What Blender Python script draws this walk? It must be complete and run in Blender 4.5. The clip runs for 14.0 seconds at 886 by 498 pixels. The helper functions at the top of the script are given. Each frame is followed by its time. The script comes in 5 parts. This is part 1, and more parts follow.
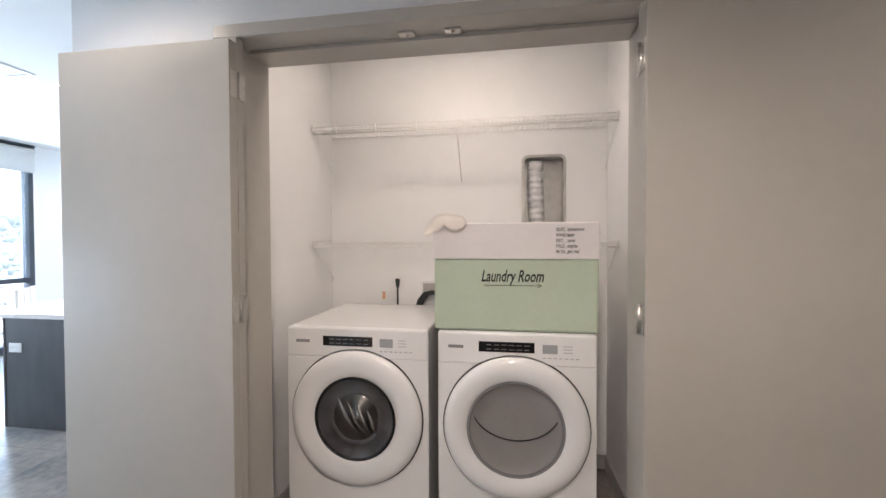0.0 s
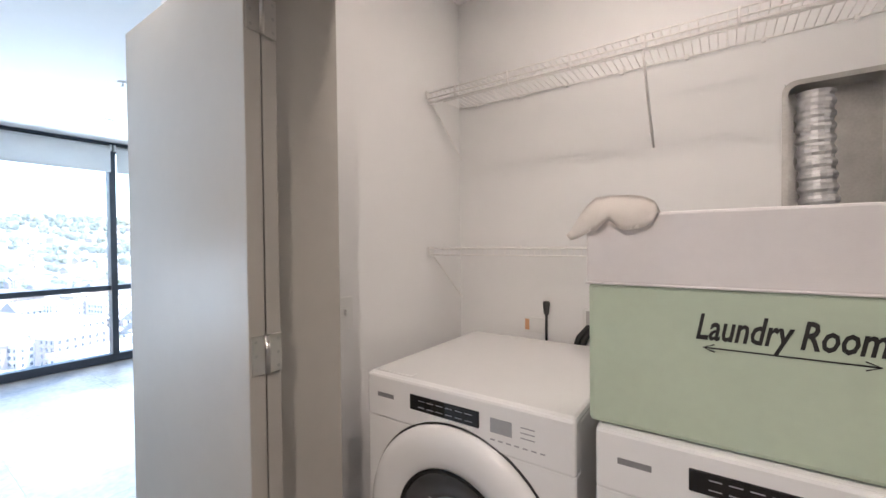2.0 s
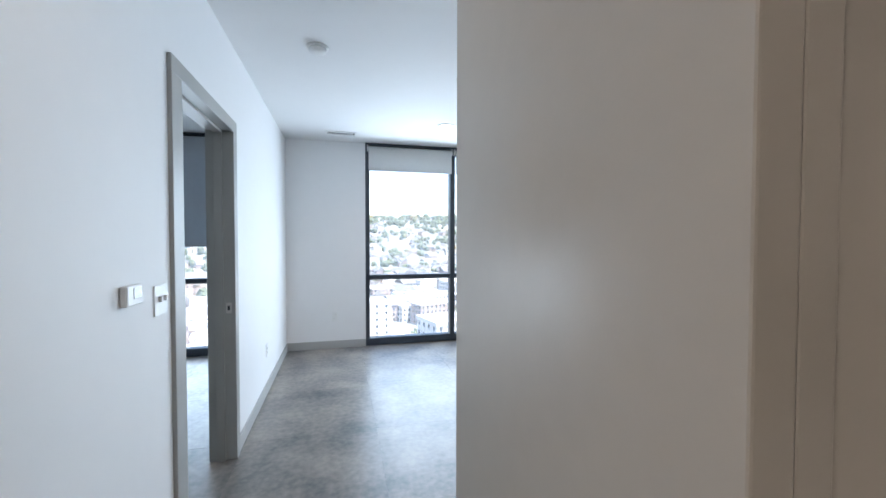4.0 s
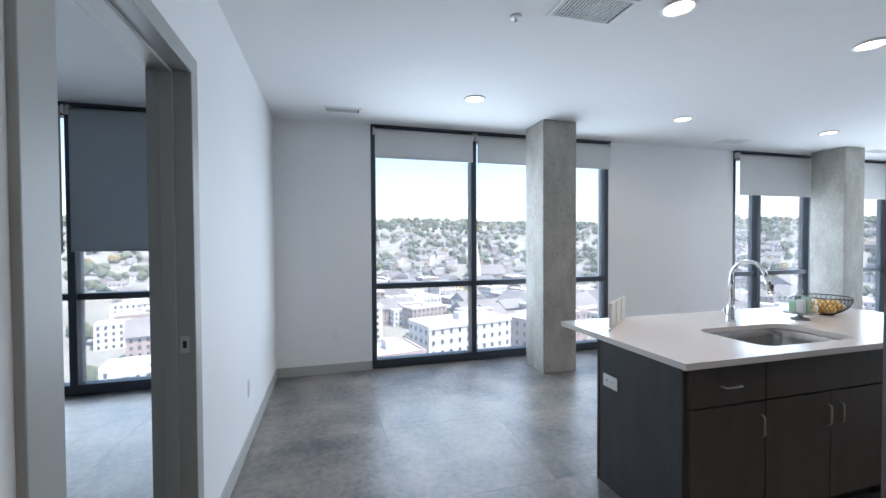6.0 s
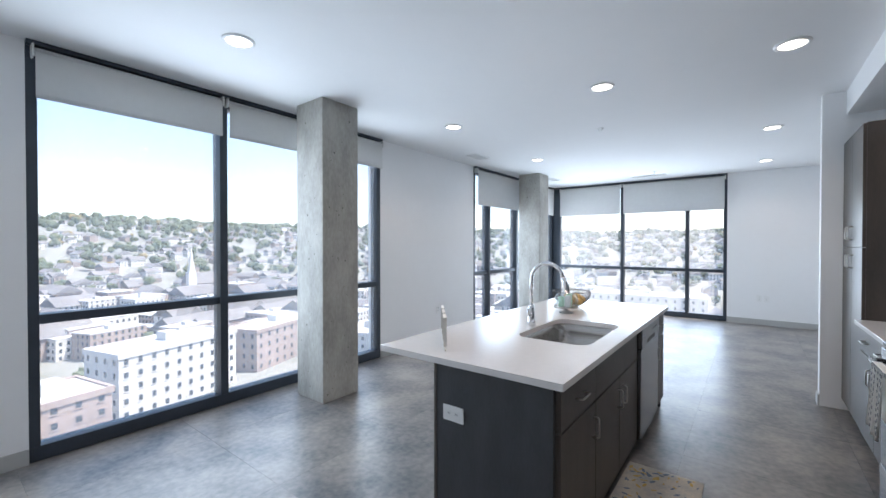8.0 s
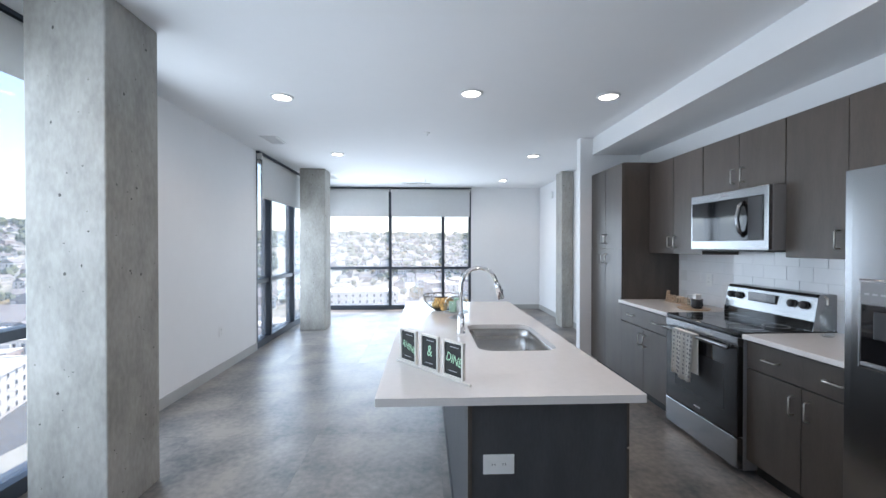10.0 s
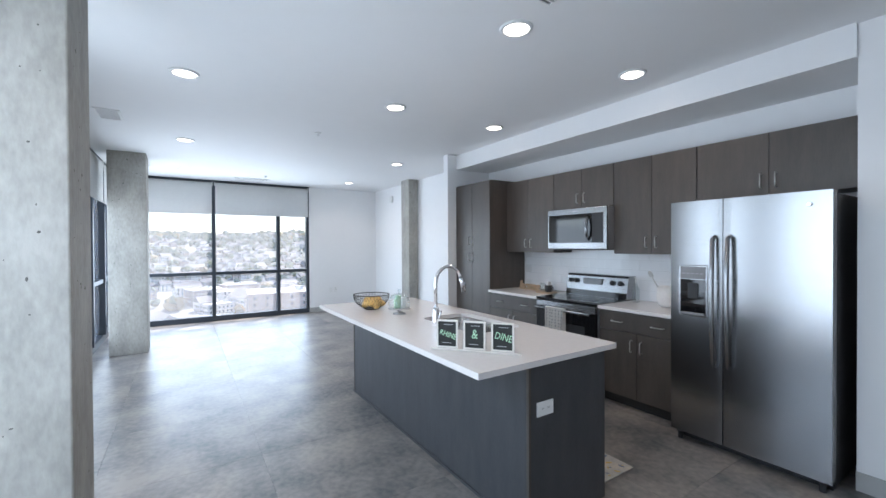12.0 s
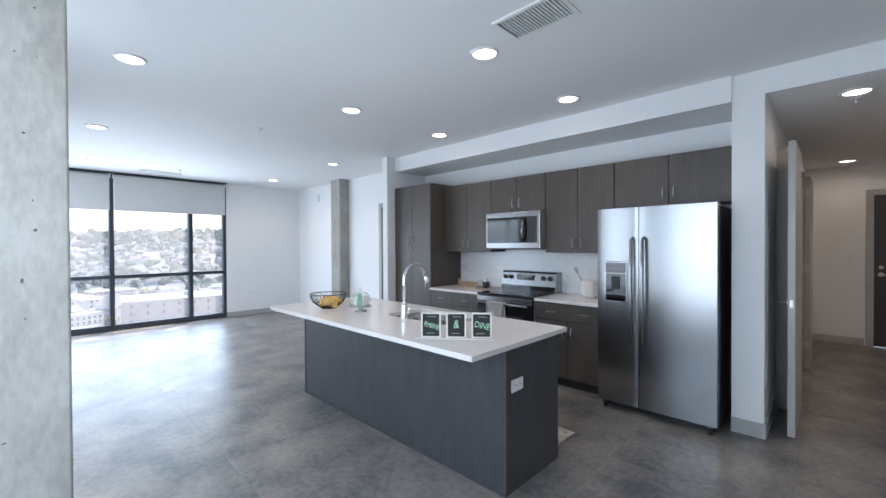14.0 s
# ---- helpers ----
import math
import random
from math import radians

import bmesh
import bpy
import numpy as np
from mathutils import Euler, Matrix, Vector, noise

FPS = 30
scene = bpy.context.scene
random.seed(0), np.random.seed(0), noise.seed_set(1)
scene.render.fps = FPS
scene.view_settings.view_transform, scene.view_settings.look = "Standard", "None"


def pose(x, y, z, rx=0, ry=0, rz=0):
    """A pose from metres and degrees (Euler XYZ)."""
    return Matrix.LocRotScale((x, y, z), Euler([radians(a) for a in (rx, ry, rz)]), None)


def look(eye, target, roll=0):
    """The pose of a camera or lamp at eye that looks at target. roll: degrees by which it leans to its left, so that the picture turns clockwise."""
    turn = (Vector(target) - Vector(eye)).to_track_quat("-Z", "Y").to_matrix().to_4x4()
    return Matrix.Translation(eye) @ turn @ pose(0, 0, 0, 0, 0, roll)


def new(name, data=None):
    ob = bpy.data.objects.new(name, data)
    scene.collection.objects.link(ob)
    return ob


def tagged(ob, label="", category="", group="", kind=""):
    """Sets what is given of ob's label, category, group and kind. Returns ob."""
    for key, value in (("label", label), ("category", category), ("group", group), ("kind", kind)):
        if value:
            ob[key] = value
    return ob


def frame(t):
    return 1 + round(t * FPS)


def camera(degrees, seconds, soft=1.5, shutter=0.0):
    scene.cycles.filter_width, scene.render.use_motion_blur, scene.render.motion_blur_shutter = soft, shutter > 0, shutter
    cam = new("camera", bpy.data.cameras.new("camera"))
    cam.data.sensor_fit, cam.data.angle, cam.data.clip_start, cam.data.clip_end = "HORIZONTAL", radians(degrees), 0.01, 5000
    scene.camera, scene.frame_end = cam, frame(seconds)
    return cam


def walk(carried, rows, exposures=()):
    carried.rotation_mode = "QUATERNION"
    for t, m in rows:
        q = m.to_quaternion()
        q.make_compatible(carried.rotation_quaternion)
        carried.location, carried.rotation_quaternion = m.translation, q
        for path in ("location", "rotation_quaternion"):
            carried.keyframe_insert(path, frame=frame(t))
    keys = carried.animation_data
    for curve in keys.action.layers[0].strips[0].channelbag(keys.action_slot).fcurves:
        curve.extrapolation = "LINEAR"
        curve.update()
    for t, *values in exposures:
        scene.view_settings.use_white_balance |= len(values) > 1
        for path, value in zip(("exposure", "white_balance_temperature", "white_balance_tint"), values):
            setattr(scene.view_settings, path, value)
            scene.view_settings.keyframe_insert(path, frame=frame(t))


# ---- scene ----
cam = camera(95.6, 14.0)
PATH = [
    (0, (-0.422, 0.237, 1.429), (-0.731, 2.213, 1.39), -0.2),
    (0.5, (-0.438, 0.464, 1.443), (-0.796, 2.431, 1.397), -0.2),
    (1, (-0.461, 0.718, 1.446), (-0.946, 2.658, 1.402), -0.3),
    (1.5, (-0.473, 0.934, 1.445), (-1.236, 2.782, 1.401), -0.3),
    (2, (-0.489, 1.088, 1.45), (-1.628, 2.732, 1.418), -0.6),
    (2.5, (-0.565, 1.19, 1.462), (-2.07, 2.506, 1.405), 0.3),
    (3, (-0.749, 1.312, 1.456), (-2.534, 2.213, 1.396), 0.5),
    (3.5, (-0.977, 1.363, 1.462), (-2.903, 1.899, 1.398), 0.4),
    (5.8, (-2.129, 1.224, 1.45), (-4.078, 1.672, 1.406), -0.2),
    (6, (-2.195, 1.231, 1.434), (-4.122, 1.766, 1.396), -0.3),
    (6.5, (-2.37, 1.204, 1.429), (-4.202, 2.005, 1.398), -0.1),
    (7, (-2.564, 1.141, 1.433), (-4.223, 2.258, 1.402), 0.0),
    (7.5, (-2.782, 1.175, 1.415), (-4.251, 2.533, 1.387), -0.0),
    (8, (-3.04, 1.24, 1.421), (-4.257, 2.827, 1.399), -0.0),
    (8.5, (-3.381, 1.253, 1.428), (-4.291, 3.033, 1.409), 0.0),
    (9, (-3.716, 1.276, 1.426), (-4.296, 3.19, 1.407), 0.0),
    (11.5, (-5.427, 1.301, 1.459), (-4.525, 3.086, 1.446), -0.2),
    (12, (-5.683, 1.337, 1.45), (-4.6, 3.018, 1.432), -0.3),
    (12.5, (-5.88, 1.364, 1.444), (-4.663, 2.951, 1.429), -0.3),
    (13, (-6.035, 1.331, 1.454), (-4.706, 2.826, 1.439), -0.3),
    (13.5, (-6.13, 1.322, 1.454), (-4.733, 2.753, 1.438), -0.4),
    (14, (-6.145, 1.421, 1.448), (-4.716, 2.821, 1.429), -0.3),
]

walk(cam, [(t, look(eye, target, roll)) for t, eye, target, roll in PATH],
     [(0.0, 2.85, 6200, 12), (2.0, 2.7, 6100, 12), (3.0, 2.5, 6350, 12), (3.7, 2.2, 6350, 11), (5.8, 1.45, 6500, 13), (9.0, 1.48, 6500, 14), (14.0, 1.42, 6500, 14)])

# ---- world, sun, lights ----
SUN = Vector((0.36, 0.30, 0.88)).normalized()
world = bpy.data.worlds.new("sky")
scene.world = world
world.use_nodes = True
wn = world.node_tree
sky = wn.nodes.new("ShaderNodeTexSky")
sky.sky_type, sky.sun_disc = "NISHITA", False
sky.sun_elevation, sky.sun_rotation = math.asin(SUN.z), math.atan2(SUN.x, SUN.y)
bg = wn.nodes["Background"]
bg.inputs["Strength"].default_value = 0.15
wn.links.new(sky.outputs[0], bg.inputs["Color"])
sun = new("sun", bpy.data.lights.new("sun", "SUN"))
sun.data.energy, sun.data.angle, sun.data.color = 4.0, radians(0.5), (1, 0.95, 0.88)
sun.matrix_world = look(SUN * 50, (0, 0, 0))


def area(name, eye, target, sx, sy, power, color):
    """A rectangular lamp standing in for the sky in a window, or for a lamp's own glowing face."""
    lamp = bpy.data.lights.new(name, "AREA")
    lamp.shape, lamp.size, lamp.size_y, lamp.energy, lamp.color = "RECTANGLE", sx, sy, power, color
    ob = new(name, lamp)
    ob.matrix_world = look(eye, target)
    return ob


# daylight standing in each window's opening
SKYBLUE = (0.67, 0.84, 1.0)
area("window_light", (-6.63, 3.2, 1.38), (0, 3.2, 0.9), 3.0, 1.9, 29, SKYBLUE)
area("window_light", (-6.63, 8.55, 1.15), (0, 8.55, 0.8), 3.2, 1.8, 26, SKYBLUE)
area("window_light", (-5.0, 10.19, 1.15), (-5.0, 0, 0.8), 3.1, 1.8, 29, SKYBLUE)
area("window_light", (-6.63, -0.9, 0.7), (0, -0.9, 0.6), 2.2, 1.25, 11, SKYBLUE)
WARM = (1.0, 0.83, 0.69)


def spot(name, place, power, color, size=0.07, cone=150):
    """A recessed downlight's lamp."""
    lamp = bpy.data.lights.new(name, "SPOT")
    lamp.energy, lamp.color, lamp.shadow_soft_size, lamp.spot_size, lamp.spot_blend = power, color, size, radians(cone), 0.6
    ob = new(name, lamp)
    ob.location = place
    return ob


area("closet_lamp", (-0.72, 2.03, 2.655), (-0.72, 2.031, 0), 0.2, 0.12, 1.15, WARM)
DOWNLIGHTS = ((-4.02, 3.105), (-2.84, 3.11), (-4.03, 4.70), (-2.835, 4.715), (-5.67, 4.86), (-5.66, 7.05), (-2.86, 7.04), (-5.67, 9.23), (-2.87, 9.24), (-5.66, 2.5))
for lx, ly in DOWNLIGHTS:
    spot("downlight_lamp", (lx, ly, 2.712), 6.5, WARM, 0.07, 150)
# Third lamp is unseen, added in the recess to brighten the closet doors.
for hx, hy, hp in ((-1.95, 1.32, 1.6), (1.5, 1.32, 2.4), (-0.5, 0.1, 23)):
    spot("hall_or_fill_lamp", (hx, hy, 2.53), hp, WARM, 0.07, 170)

# ---- materials ----


def mat(name, color, rough=0.5, metal=0.0, vary=0.06, scale=6.0, bump=0.0, bscale=60.0, spec=0.5, color2=None, coat=0.0, stretch=None, rvary=0.0):
    """Procedural surface: a base colour that drifts at two scales, gloss and fine relief."""
    m = bpy.data.materials.new(name)
    m.use_nodes = True
    nt = m.node_tree
    p = nt.nodes["Principled BSDF"]
    p.inputs["Roughness"].default_value, p.inputs["Metallic"].default_value = rough, metal
    p.inputs["Specular IOR Level"].default_value, p.inputs["Coat Weight"].default_value = spec, coat
    tc = nt.nodes.new("ShaderNodeTexCoord")
    src = tc.outputs["Object"]
    if stretch:
        mp = nt.nodes.new("ShaderNodeMapping")
        mp.inputs["Scale"].default_value = stretch
        nt.links.new(src, mp.inputs["Vector"])
        src = mp.outputs["Vector"]
    n1, n2 = nt.nodes.new("ShaderNodeTexNoise"), nt.nodes.new("ShaderNodeTexNoise")
    n1.inputs["Scale"].default_value, n1.inputs["Detail"].default_value = scale, 6
    n2.inputs["Scale"].default_value, n2.inputs["Detail"].default_value = scale * 9, 4
    for n in (n1, n2):
        nt.links.new(src, n.inputs["Vector"])
    mx = nt.nodes.new("ShaderNodeMix")
    mx.data_type = "FLOAT"
    mx.inputs[0].default_value = 0.35
    nt.links.new(n1.outputs["Fac"], mx.inputs[2])
    nt.links.new(n2.outputs["Fac"], mx.inputs[3])
    ramp = nt.nodes.new("ShaderNodeValToRGB")
    lo = color2 or tuple(c * (1 - vary) for c in color)
    hi = color if color2 else tuple(min(1, c * (1 + vary)) for c in color)
    ramp.color_ramp.elements[0].position, ramp.color_ramp.elements[1].position = 0.36, 0.64
    ramp.color_ramp.elements[0].color, ramp.color_ramp.elements[1].color = (*lo, 1), (*hi, 1)
    nt.links.new(mx.outputs[0], ramp.inputs[0])
    nt.links.new(ramp.outputs[0], p.inputs["Base Color"])
    if rvary:
        mr = nt.nodes.new("ShaderNodeMapRange")
        mr.inputs[1].default_value, mr.inputs[2].default_value = 0.3, 0.7
        mr.inputs[3].default_value, mr.inputs[4].default_value = rough - rvary, rough + rvary
        nt.links.new(n1.outputs["Fac"], mr.inputs[0])
        nt.links.new(mr.outputs[0], p.inputs["Roughness"])
    if bump:
        n3, b = nt.nodes.new("ShaderNodeTexNoise"), nt.nodes.new("ShaderNodeBump")
        n3.inputs["Scale"].default_value, n3.inputs["Detail"].default_value = bscale, 5
        b.inputs["Strength"].default_value, b.inputs["Distance"].default_value = bump, 0.004
        nt.links.new(src, n3.inputs["Vector"])
        nt.links.new(n3.outputs["Fac"], b.inputs["Height"])
        nt.links.new(b.outputs[0], p.inputs["Normal"])
    return m


def glow(name, color, strength):
    m = bpy.data.materials.new(name)
    m.use_nodes = True
    p = m.node_tree.nodes["Principled BSDF"]
    p.inputs["Base Color"].default_value, p.inputs["Emission Color"].default_value = (*color, 1), (*color, 1)
    p.inputs["Emission Strength"].default_value = strength
    return m


def glassy(name, color=(1, 1, 1), rough=0.0, gloss=0.08, haze=0.0):
    """Thin clear glass: see-through with a faint mirror on top, and a pale film added to imitate outdoor haze."""
    m = bpy.data.materials.new(name)
    m.use_nodes = True
    nt = m.node_tree
    nt.nodes.clear()
    out, mix = nt.nodes.new("ShaderNodeOutputMaterial"), nt.nodes.new("ShaderNodeMixShader")
    clear, mirror, fr = nt.nodes.new("ShaderNodeBsdfTransparent"), nt.nodes.new("ShaderNodeBsdfGlossy"), nt.nodes.new("ShaderNodeLayerWeight")
    pw, mr = nt.nodes.new("ShaderNodeMath"), nt.nodes.new("ShaderNodeMapRange")
    clear.inputs[0].default_value = (*color, 1)
    mirror.inputs["Roughness"].default_value = rough
    fr.inputs[0].default_value = 0.5
    pw.operation, pw.inputs[1].default_value = "POWER", 4.0
    mr.inputs[3].default_value, mr.inputs[4].default_value = gloss * 0.4, gloss * 6
    nt.links.new(fr.outputs["Facing"], pw.inputs[0])
    nt.links.new(pw.outputs[0], mr.inputs[0])
    nt.links.new(mr.outputs[0], mix.inputs[0])
    seen = clear
    if haze:
        film, veil = nt.nodes.new("ShaderNodeBsdfTranslucent"), nt.nodes.new("ShaderNodeMixShader")
        film.inputs[0].default_value = (0.9, 0.92, 0.95, 1)
        veil.inputs[0].default_value = haze
        nt.links.new(clear.outputs[0], veil.inputs[1])
        nt.links.new(film.outputs[0], veil.inputs[2])
        seen = veil
    nt.links.new(seen.outputs[0], mix.inputs[1])
    nt.links.new(mirror.outputs[0], mix.inputs[2])
    nt.links.new(mix.outputs[0], out.inputs[0])
    return m


def fabric(name, color, through_light):
    """Cloth that lets part of the light through."""
    m = mat(name, color, 0.9, 0, 0.03, 20, 0.15, 900, 0.1)
    nt = m.node_tree
    p, out = nt.nodes["Principled BSDF"], nt.nodes["Material Output"]
    tl, mix = nt.nodes.new("ShaderNodeBsdfTranslucent"), nt.nodes.new("ShaderNodeMixShader")
    tl.inputs[0].default_value = (*color, 1)
    mix.inputs[0].default_value = through_light
    nt.links.new(p.outputs[0], mix.inputs[1])
    nt.links.new(tl.outputs[0], mix.inputs[2])
    nt.links.new(mix.outputs[0], out.inputs[0])
    return m


WALL = mat("white_wall_paint", (0.82, 0.82, 0.82), 0.6, 0, 0.012, 1.2, 0.05, 220, 0.3)
CEIL = mat("ceiling_paint", (0.80, 0.80, 0.80), 0.7, 0, 0.01, 1.0, 0.05, 200, 0.3)
TAUPE = mat("taupe_door_paint", (0.43, 0.41, 0.375), 0.3, 0, 0.03, 2.0, 0.04, 150, 0.45)
BASEB = mat("grey_baseboard", (0.42, 0.42, 0.41), 0.45, 0, 0.03, 3, 0.03, 100)
FLOOR = mat("concrete_look_vinyl", (0.30, 0.268, 0.24), 0.34, 0, 0.1, 2.6, 0, 60, 0.5, color2=(0.075, 0.082, 0.092))
FLOOR.node_tree.nodes["Color Ramp"].color_ramp.elements[0].position = 0.29
FLOOR.node_tree.nodes["Color Ramp"].color_ramp.elements[1].position = 0.67
FLOOR.node_tree.nodes["Mix"].inputs[0].default_value = 0.34
fnt = FLOOR.node_tree
geo, oi, off, sc_ = fnt.nodes.new("ShaderNodeNewGeometry"), fnt.nodes.new("ShaderNodeObjectInfo"), fnt.nodes.new("ShaderNodeVectorMath"), fnt.nodes.new("ShaderNodeVectorMath")
sc_.operation, sc_.inputs[3].default_value = "SCALE", 0.0
sc_.inputs[0].default_value = (7.0, 3.0, 5.0)
off.operation = "ADD"
mul = fnt.nodes.new("ShaderNodeMath")
mul.operation, mul.inputs[1].default_value = "MULTIPLY", 0.06
fnt.links.new(oi.outputs["Random"], mul.inputs[0])
fnt.links.new(mul.outputs[0], sc_.inputs[3])
base_shift = fnt.nodes.new("ShaderNodeVectorMath")
base_shift.operation, base_shift.inputs[1].default_value = "ADD", (13.1, 11.7, 4.37)
fnt.links.new(geo.outputs["Position"], base_shift.inputs[0])
fnt.links.new(base_shift.outputs[0], off.inputs[0])
fnt.links.new(sc_.outputs[0], off.inputs[1])
for n in [n for n in fnt.nodes if n.bl_idname == "ShaderNodeTexNoise"]:
    n.noise_dimensions = "2D"
    fnt.links.new(off.outputs[0], n.inputs["Vector"])
JOINT = mat("floor_joint", (0.10, 0.098, 0.095), 0.6)
CONC = mat("cast_concrete", (0.42, 0.405, 0.37), 0.75, 0, 0.1, 3.2, 0.35, 30, 0.3, color2=(0.28, 0.27, 0.245), stretch=(1.6, 1.6, 0.7))
PIT = mat("concrete_pit", (0.10, 0.095, 0.085), 0.9)
BLACKAL = mat("black_aluminium", (0.045, 0.055, 0.07), 0.4, 0.3, 0.08, 8)
# The panes carry an added pale film that washes the view out like haze.
GLASS = glassy("window_glass", (0.97, 0.985, 0.985), 0.0, 0.07, 0.15)
SHADE = fabric("roller_shade_cloth", (0.74, 0.74, 0.73), 0.42)
SHADEB = fabric("bedroom_shade_cloth", (0.42, 0.45, 0.48), 0.35)
CAB = mat("dark_wood_laminate", (0.086, 0.072, 0.062), 0.38, 0, 0.1, 3, 0.08, 40, 0.45, color2=(0.064, 0.054, 0.048), stretch=(5, 5, 0.9))
CABSLATE = mat("dark_slate_panel", (0.062, 0.064, 0.07), 0.46, 0, 0.1, 3, 0.08, 40, 0.45, color2=(0.046, 0.048, 0.053), stretch=(4, 4, 1.0))
TOE = mat("black_toe_kick", (0.02, 0.02, 0.02), 0.7)
QUARTZ = mat("white_quartz", (0.74, 0.71, 0.69), 0.16, 0, 0.02, 30, 0, 60, 0.5)
STEEL = mat("brushed_steel", (0.34, 0.345, 0.355), 0.24, 1.0, 0.03, 3, 0, 40, stretch=(1, 0.4, 14))
STEELD = mat("sink_steel", (0.50, 0.48, 0.46), 0.27, 1.0, 0.05, 6, 0.03, 100, stretch=(1, 1, 10))
CHROME = mat("chrome", (0.82, 0.83, 0.85), 0.06, 1.0, 0.01)
NICKEL = mat("satin_nickel", (0.58, 0.56, 0.53), 0.3, 1.0, 0.03)
BLACKG = mat("black_glass", (0.008, 0.008, 0.009), 0.05, 0, 0.02, 5, 0, 60, 0.6)
BLACKP = mat("black_plastic", (0.02, 0.02, 0.022), 0.45)
GREYP = mat("grey_plastic", (0.22, 0.22, 0.23), 0.45)
WHITEE = mat("white_enamel", (0.80, 0.80, 0.80), 0.18, 0, 0.01, 3, 0, 60, 0.5, coat=0.3)
WHITEP = mat("white_plastic", (0.78, 0.78, 0.77), 0.35, 0, 0.015)
WIRE = mat("white_wire_coating", (0.80, 0.79, 0.77), 0.4)
GALV = mat("galvanised_metal", (0.50, 0.49, 0.47), 0.38, 1.0, 0.12, 14, 0.05, 80)
FOIL = mat("foil_duct", (0.74, 0.74, 0.75), 0.3, 0.6, 0.05, 40)
SAGE = mat("sage_canvas", (0.50, 0.58, 0.46), 0.9, 0, 0.04, 4, 0.25, 700, 0.15)
CANVAS = mat("white_canvas", (0.74, 0.71, 0.71), 0.9, 0, 0.03, 4, 0.25, 700, 0.15)
SATIN = mat("ivory_satin", (0.86, 0.82, 0.78), 0.5, 0, 0.03, 20)
INK = mat("black_ink", (0.015, 0.015, 0.015), 0.6)
GREYINK = mat("grey_print", (0.36, 0.36, 0.38), 0.5)
SCREEN = mat("grey_display", (0.36, 0.37, 0.39), 0.2)
RUBBER = mat("black_rubber", (0.02, 0.02, 0.02), 0.6)
DRUM = mat("steel_drum", (0.45, 0.44, 0.43), 0.3, 1.0, 0.1, 30, 0.2, 90)
DOORGL = glassy("tinted_door_glass", (0.82, 0.82, 0.83), 0.02, 0.09)
CLEAR = glassy("clear_glass", (0.90, 0.93, 0.93), 0.0, 0.14)
TILE = mat("white_subway_tile", (0.80, 0.80, 0.81), 0.12, 0, 0.015, 4, 0, 60, 0.5)
GROUT = mat("grout", (0.66, 0.66, 0.66), 0.8)
SLATE = mat("chalkboard", (0.02, 0.022, 0.02), 0.75, 0, 0.3, 30)
CHALK = mat("green_chalk", (0.42, 0.68, 0.46), 0.9)
PALEWOOD = mat("whitewashed_wood", (0.70, 0.67, 0.62), 0.6, 0, 0.06, 20, 0.1, 90)
OAK = mat("light_wood", (0.42, 0.30, 0.20), 0.5, 0, 0.15, 10, 0.08, 60, stretch=(1, 8, 1))
LEMON = mat("lemon_peel", (0.80, 0.50, 0.17), 0.45, 0, 0.12, 20, 0.25, 150)
MINT = mat("mint_icing", (0.45, 0.66, 0.50), 0.6, 0, 0.1, 30)
CERAMIC = mat("white_ceramic", (0.80, 0.79, 0.77), 0.3)
STONEW = mat("grey_stoneware", (0.45, 0.44, 0.43), 0.5)
LINEN = mat("white_linen", (0.76, 0.74, 0.70), 0.95, 0, 0.03, 8, 0.3, 500, 0.1)
RUGM = mat("patterned_rug", (0.62, 0.56, 0.46), 0.95, 0, 0.2, 9, 0.3, 300, 0.1, color2=(0.40, 0.40, 0.40))
RUGB = mat("blue_rug_motif", (0.16, 0.20, 0.27), 0.95, 0, 0.2, 30)
RUGY = mat("mustard_rug_motif", (0.55, 0.38, 0.12), 0.95, 0, 0.2, 30)
LAMPG = glow("lamp_diffuser", (1.0, 0.93, 0.84), 4.0)
LAMPW = glow("warm_lamp_diffuser", (1.0, 0.85, 0.68), 4.0)
DARKDOOR = mat("dark_entry_door", (0.045, 0.043, 0.043), 0.45, 0, 0.08, 4)
VENTD = mat("vent_dark", (0.12, 0.12, 0.125), 0.7)
COPPER = mat("copper_label", (0.65, 0.36, 0.20), 0.5)

# ---- helpers for meshes ----
ORG = {}


def thing(name, base, label, category, group="", kind=""):
    ob = new(name)
    ob.location = base
    ORG[ob.name] = Vector(base)
    return tagged(ob, label, category, group, kind)


def part(name, bm, material, parent=None, label="", smooth=False):
    """Links a bmesh in world metres as one mesh object, under its thing or part."""
    o = ORG.get(parent.name, Vector()) if parent else Vector()
    bmesh.ops.translate(bm, verts=bm.verts, vec=-o)
    me = bpy.data.meshes.new(name)
    bm.to_mesh(me)
    bm.free()
    if smooth:
        for f in me.polygons:
            f.use_smooth = True
    me.materials.append(material)
    ob = new(name, me)
    if parent:
        ob.parent = parent
    ORG[ob.name] = o
    if label:
        ob["label"] = label
    return ob


def boxed(*boxes, bev=0.0):
    """A bmesh of boxes (x0, x1, y0, y1, z0, z1), with eased edges."""
    bm = bmesh.new()
    for x0, x1, y0, y1, z0, z1 in boxes:
        m = Matrix.LocRotScale(((x0 + x1) / 2, (y0 + y1) / 2, (z0 + z1) / 2), None, (abs(x1 - x0), abs(y1 - y0), abs(z1 - z0)))
        bmesh.ops.create_cube(bm, size=1, matrix=m)
    if bev:
        bmesh.ops.bevel(bm, geom=list(bm.edges), offset=bev, segments=2, affect="EDGES", profile=0.5)
    return bm


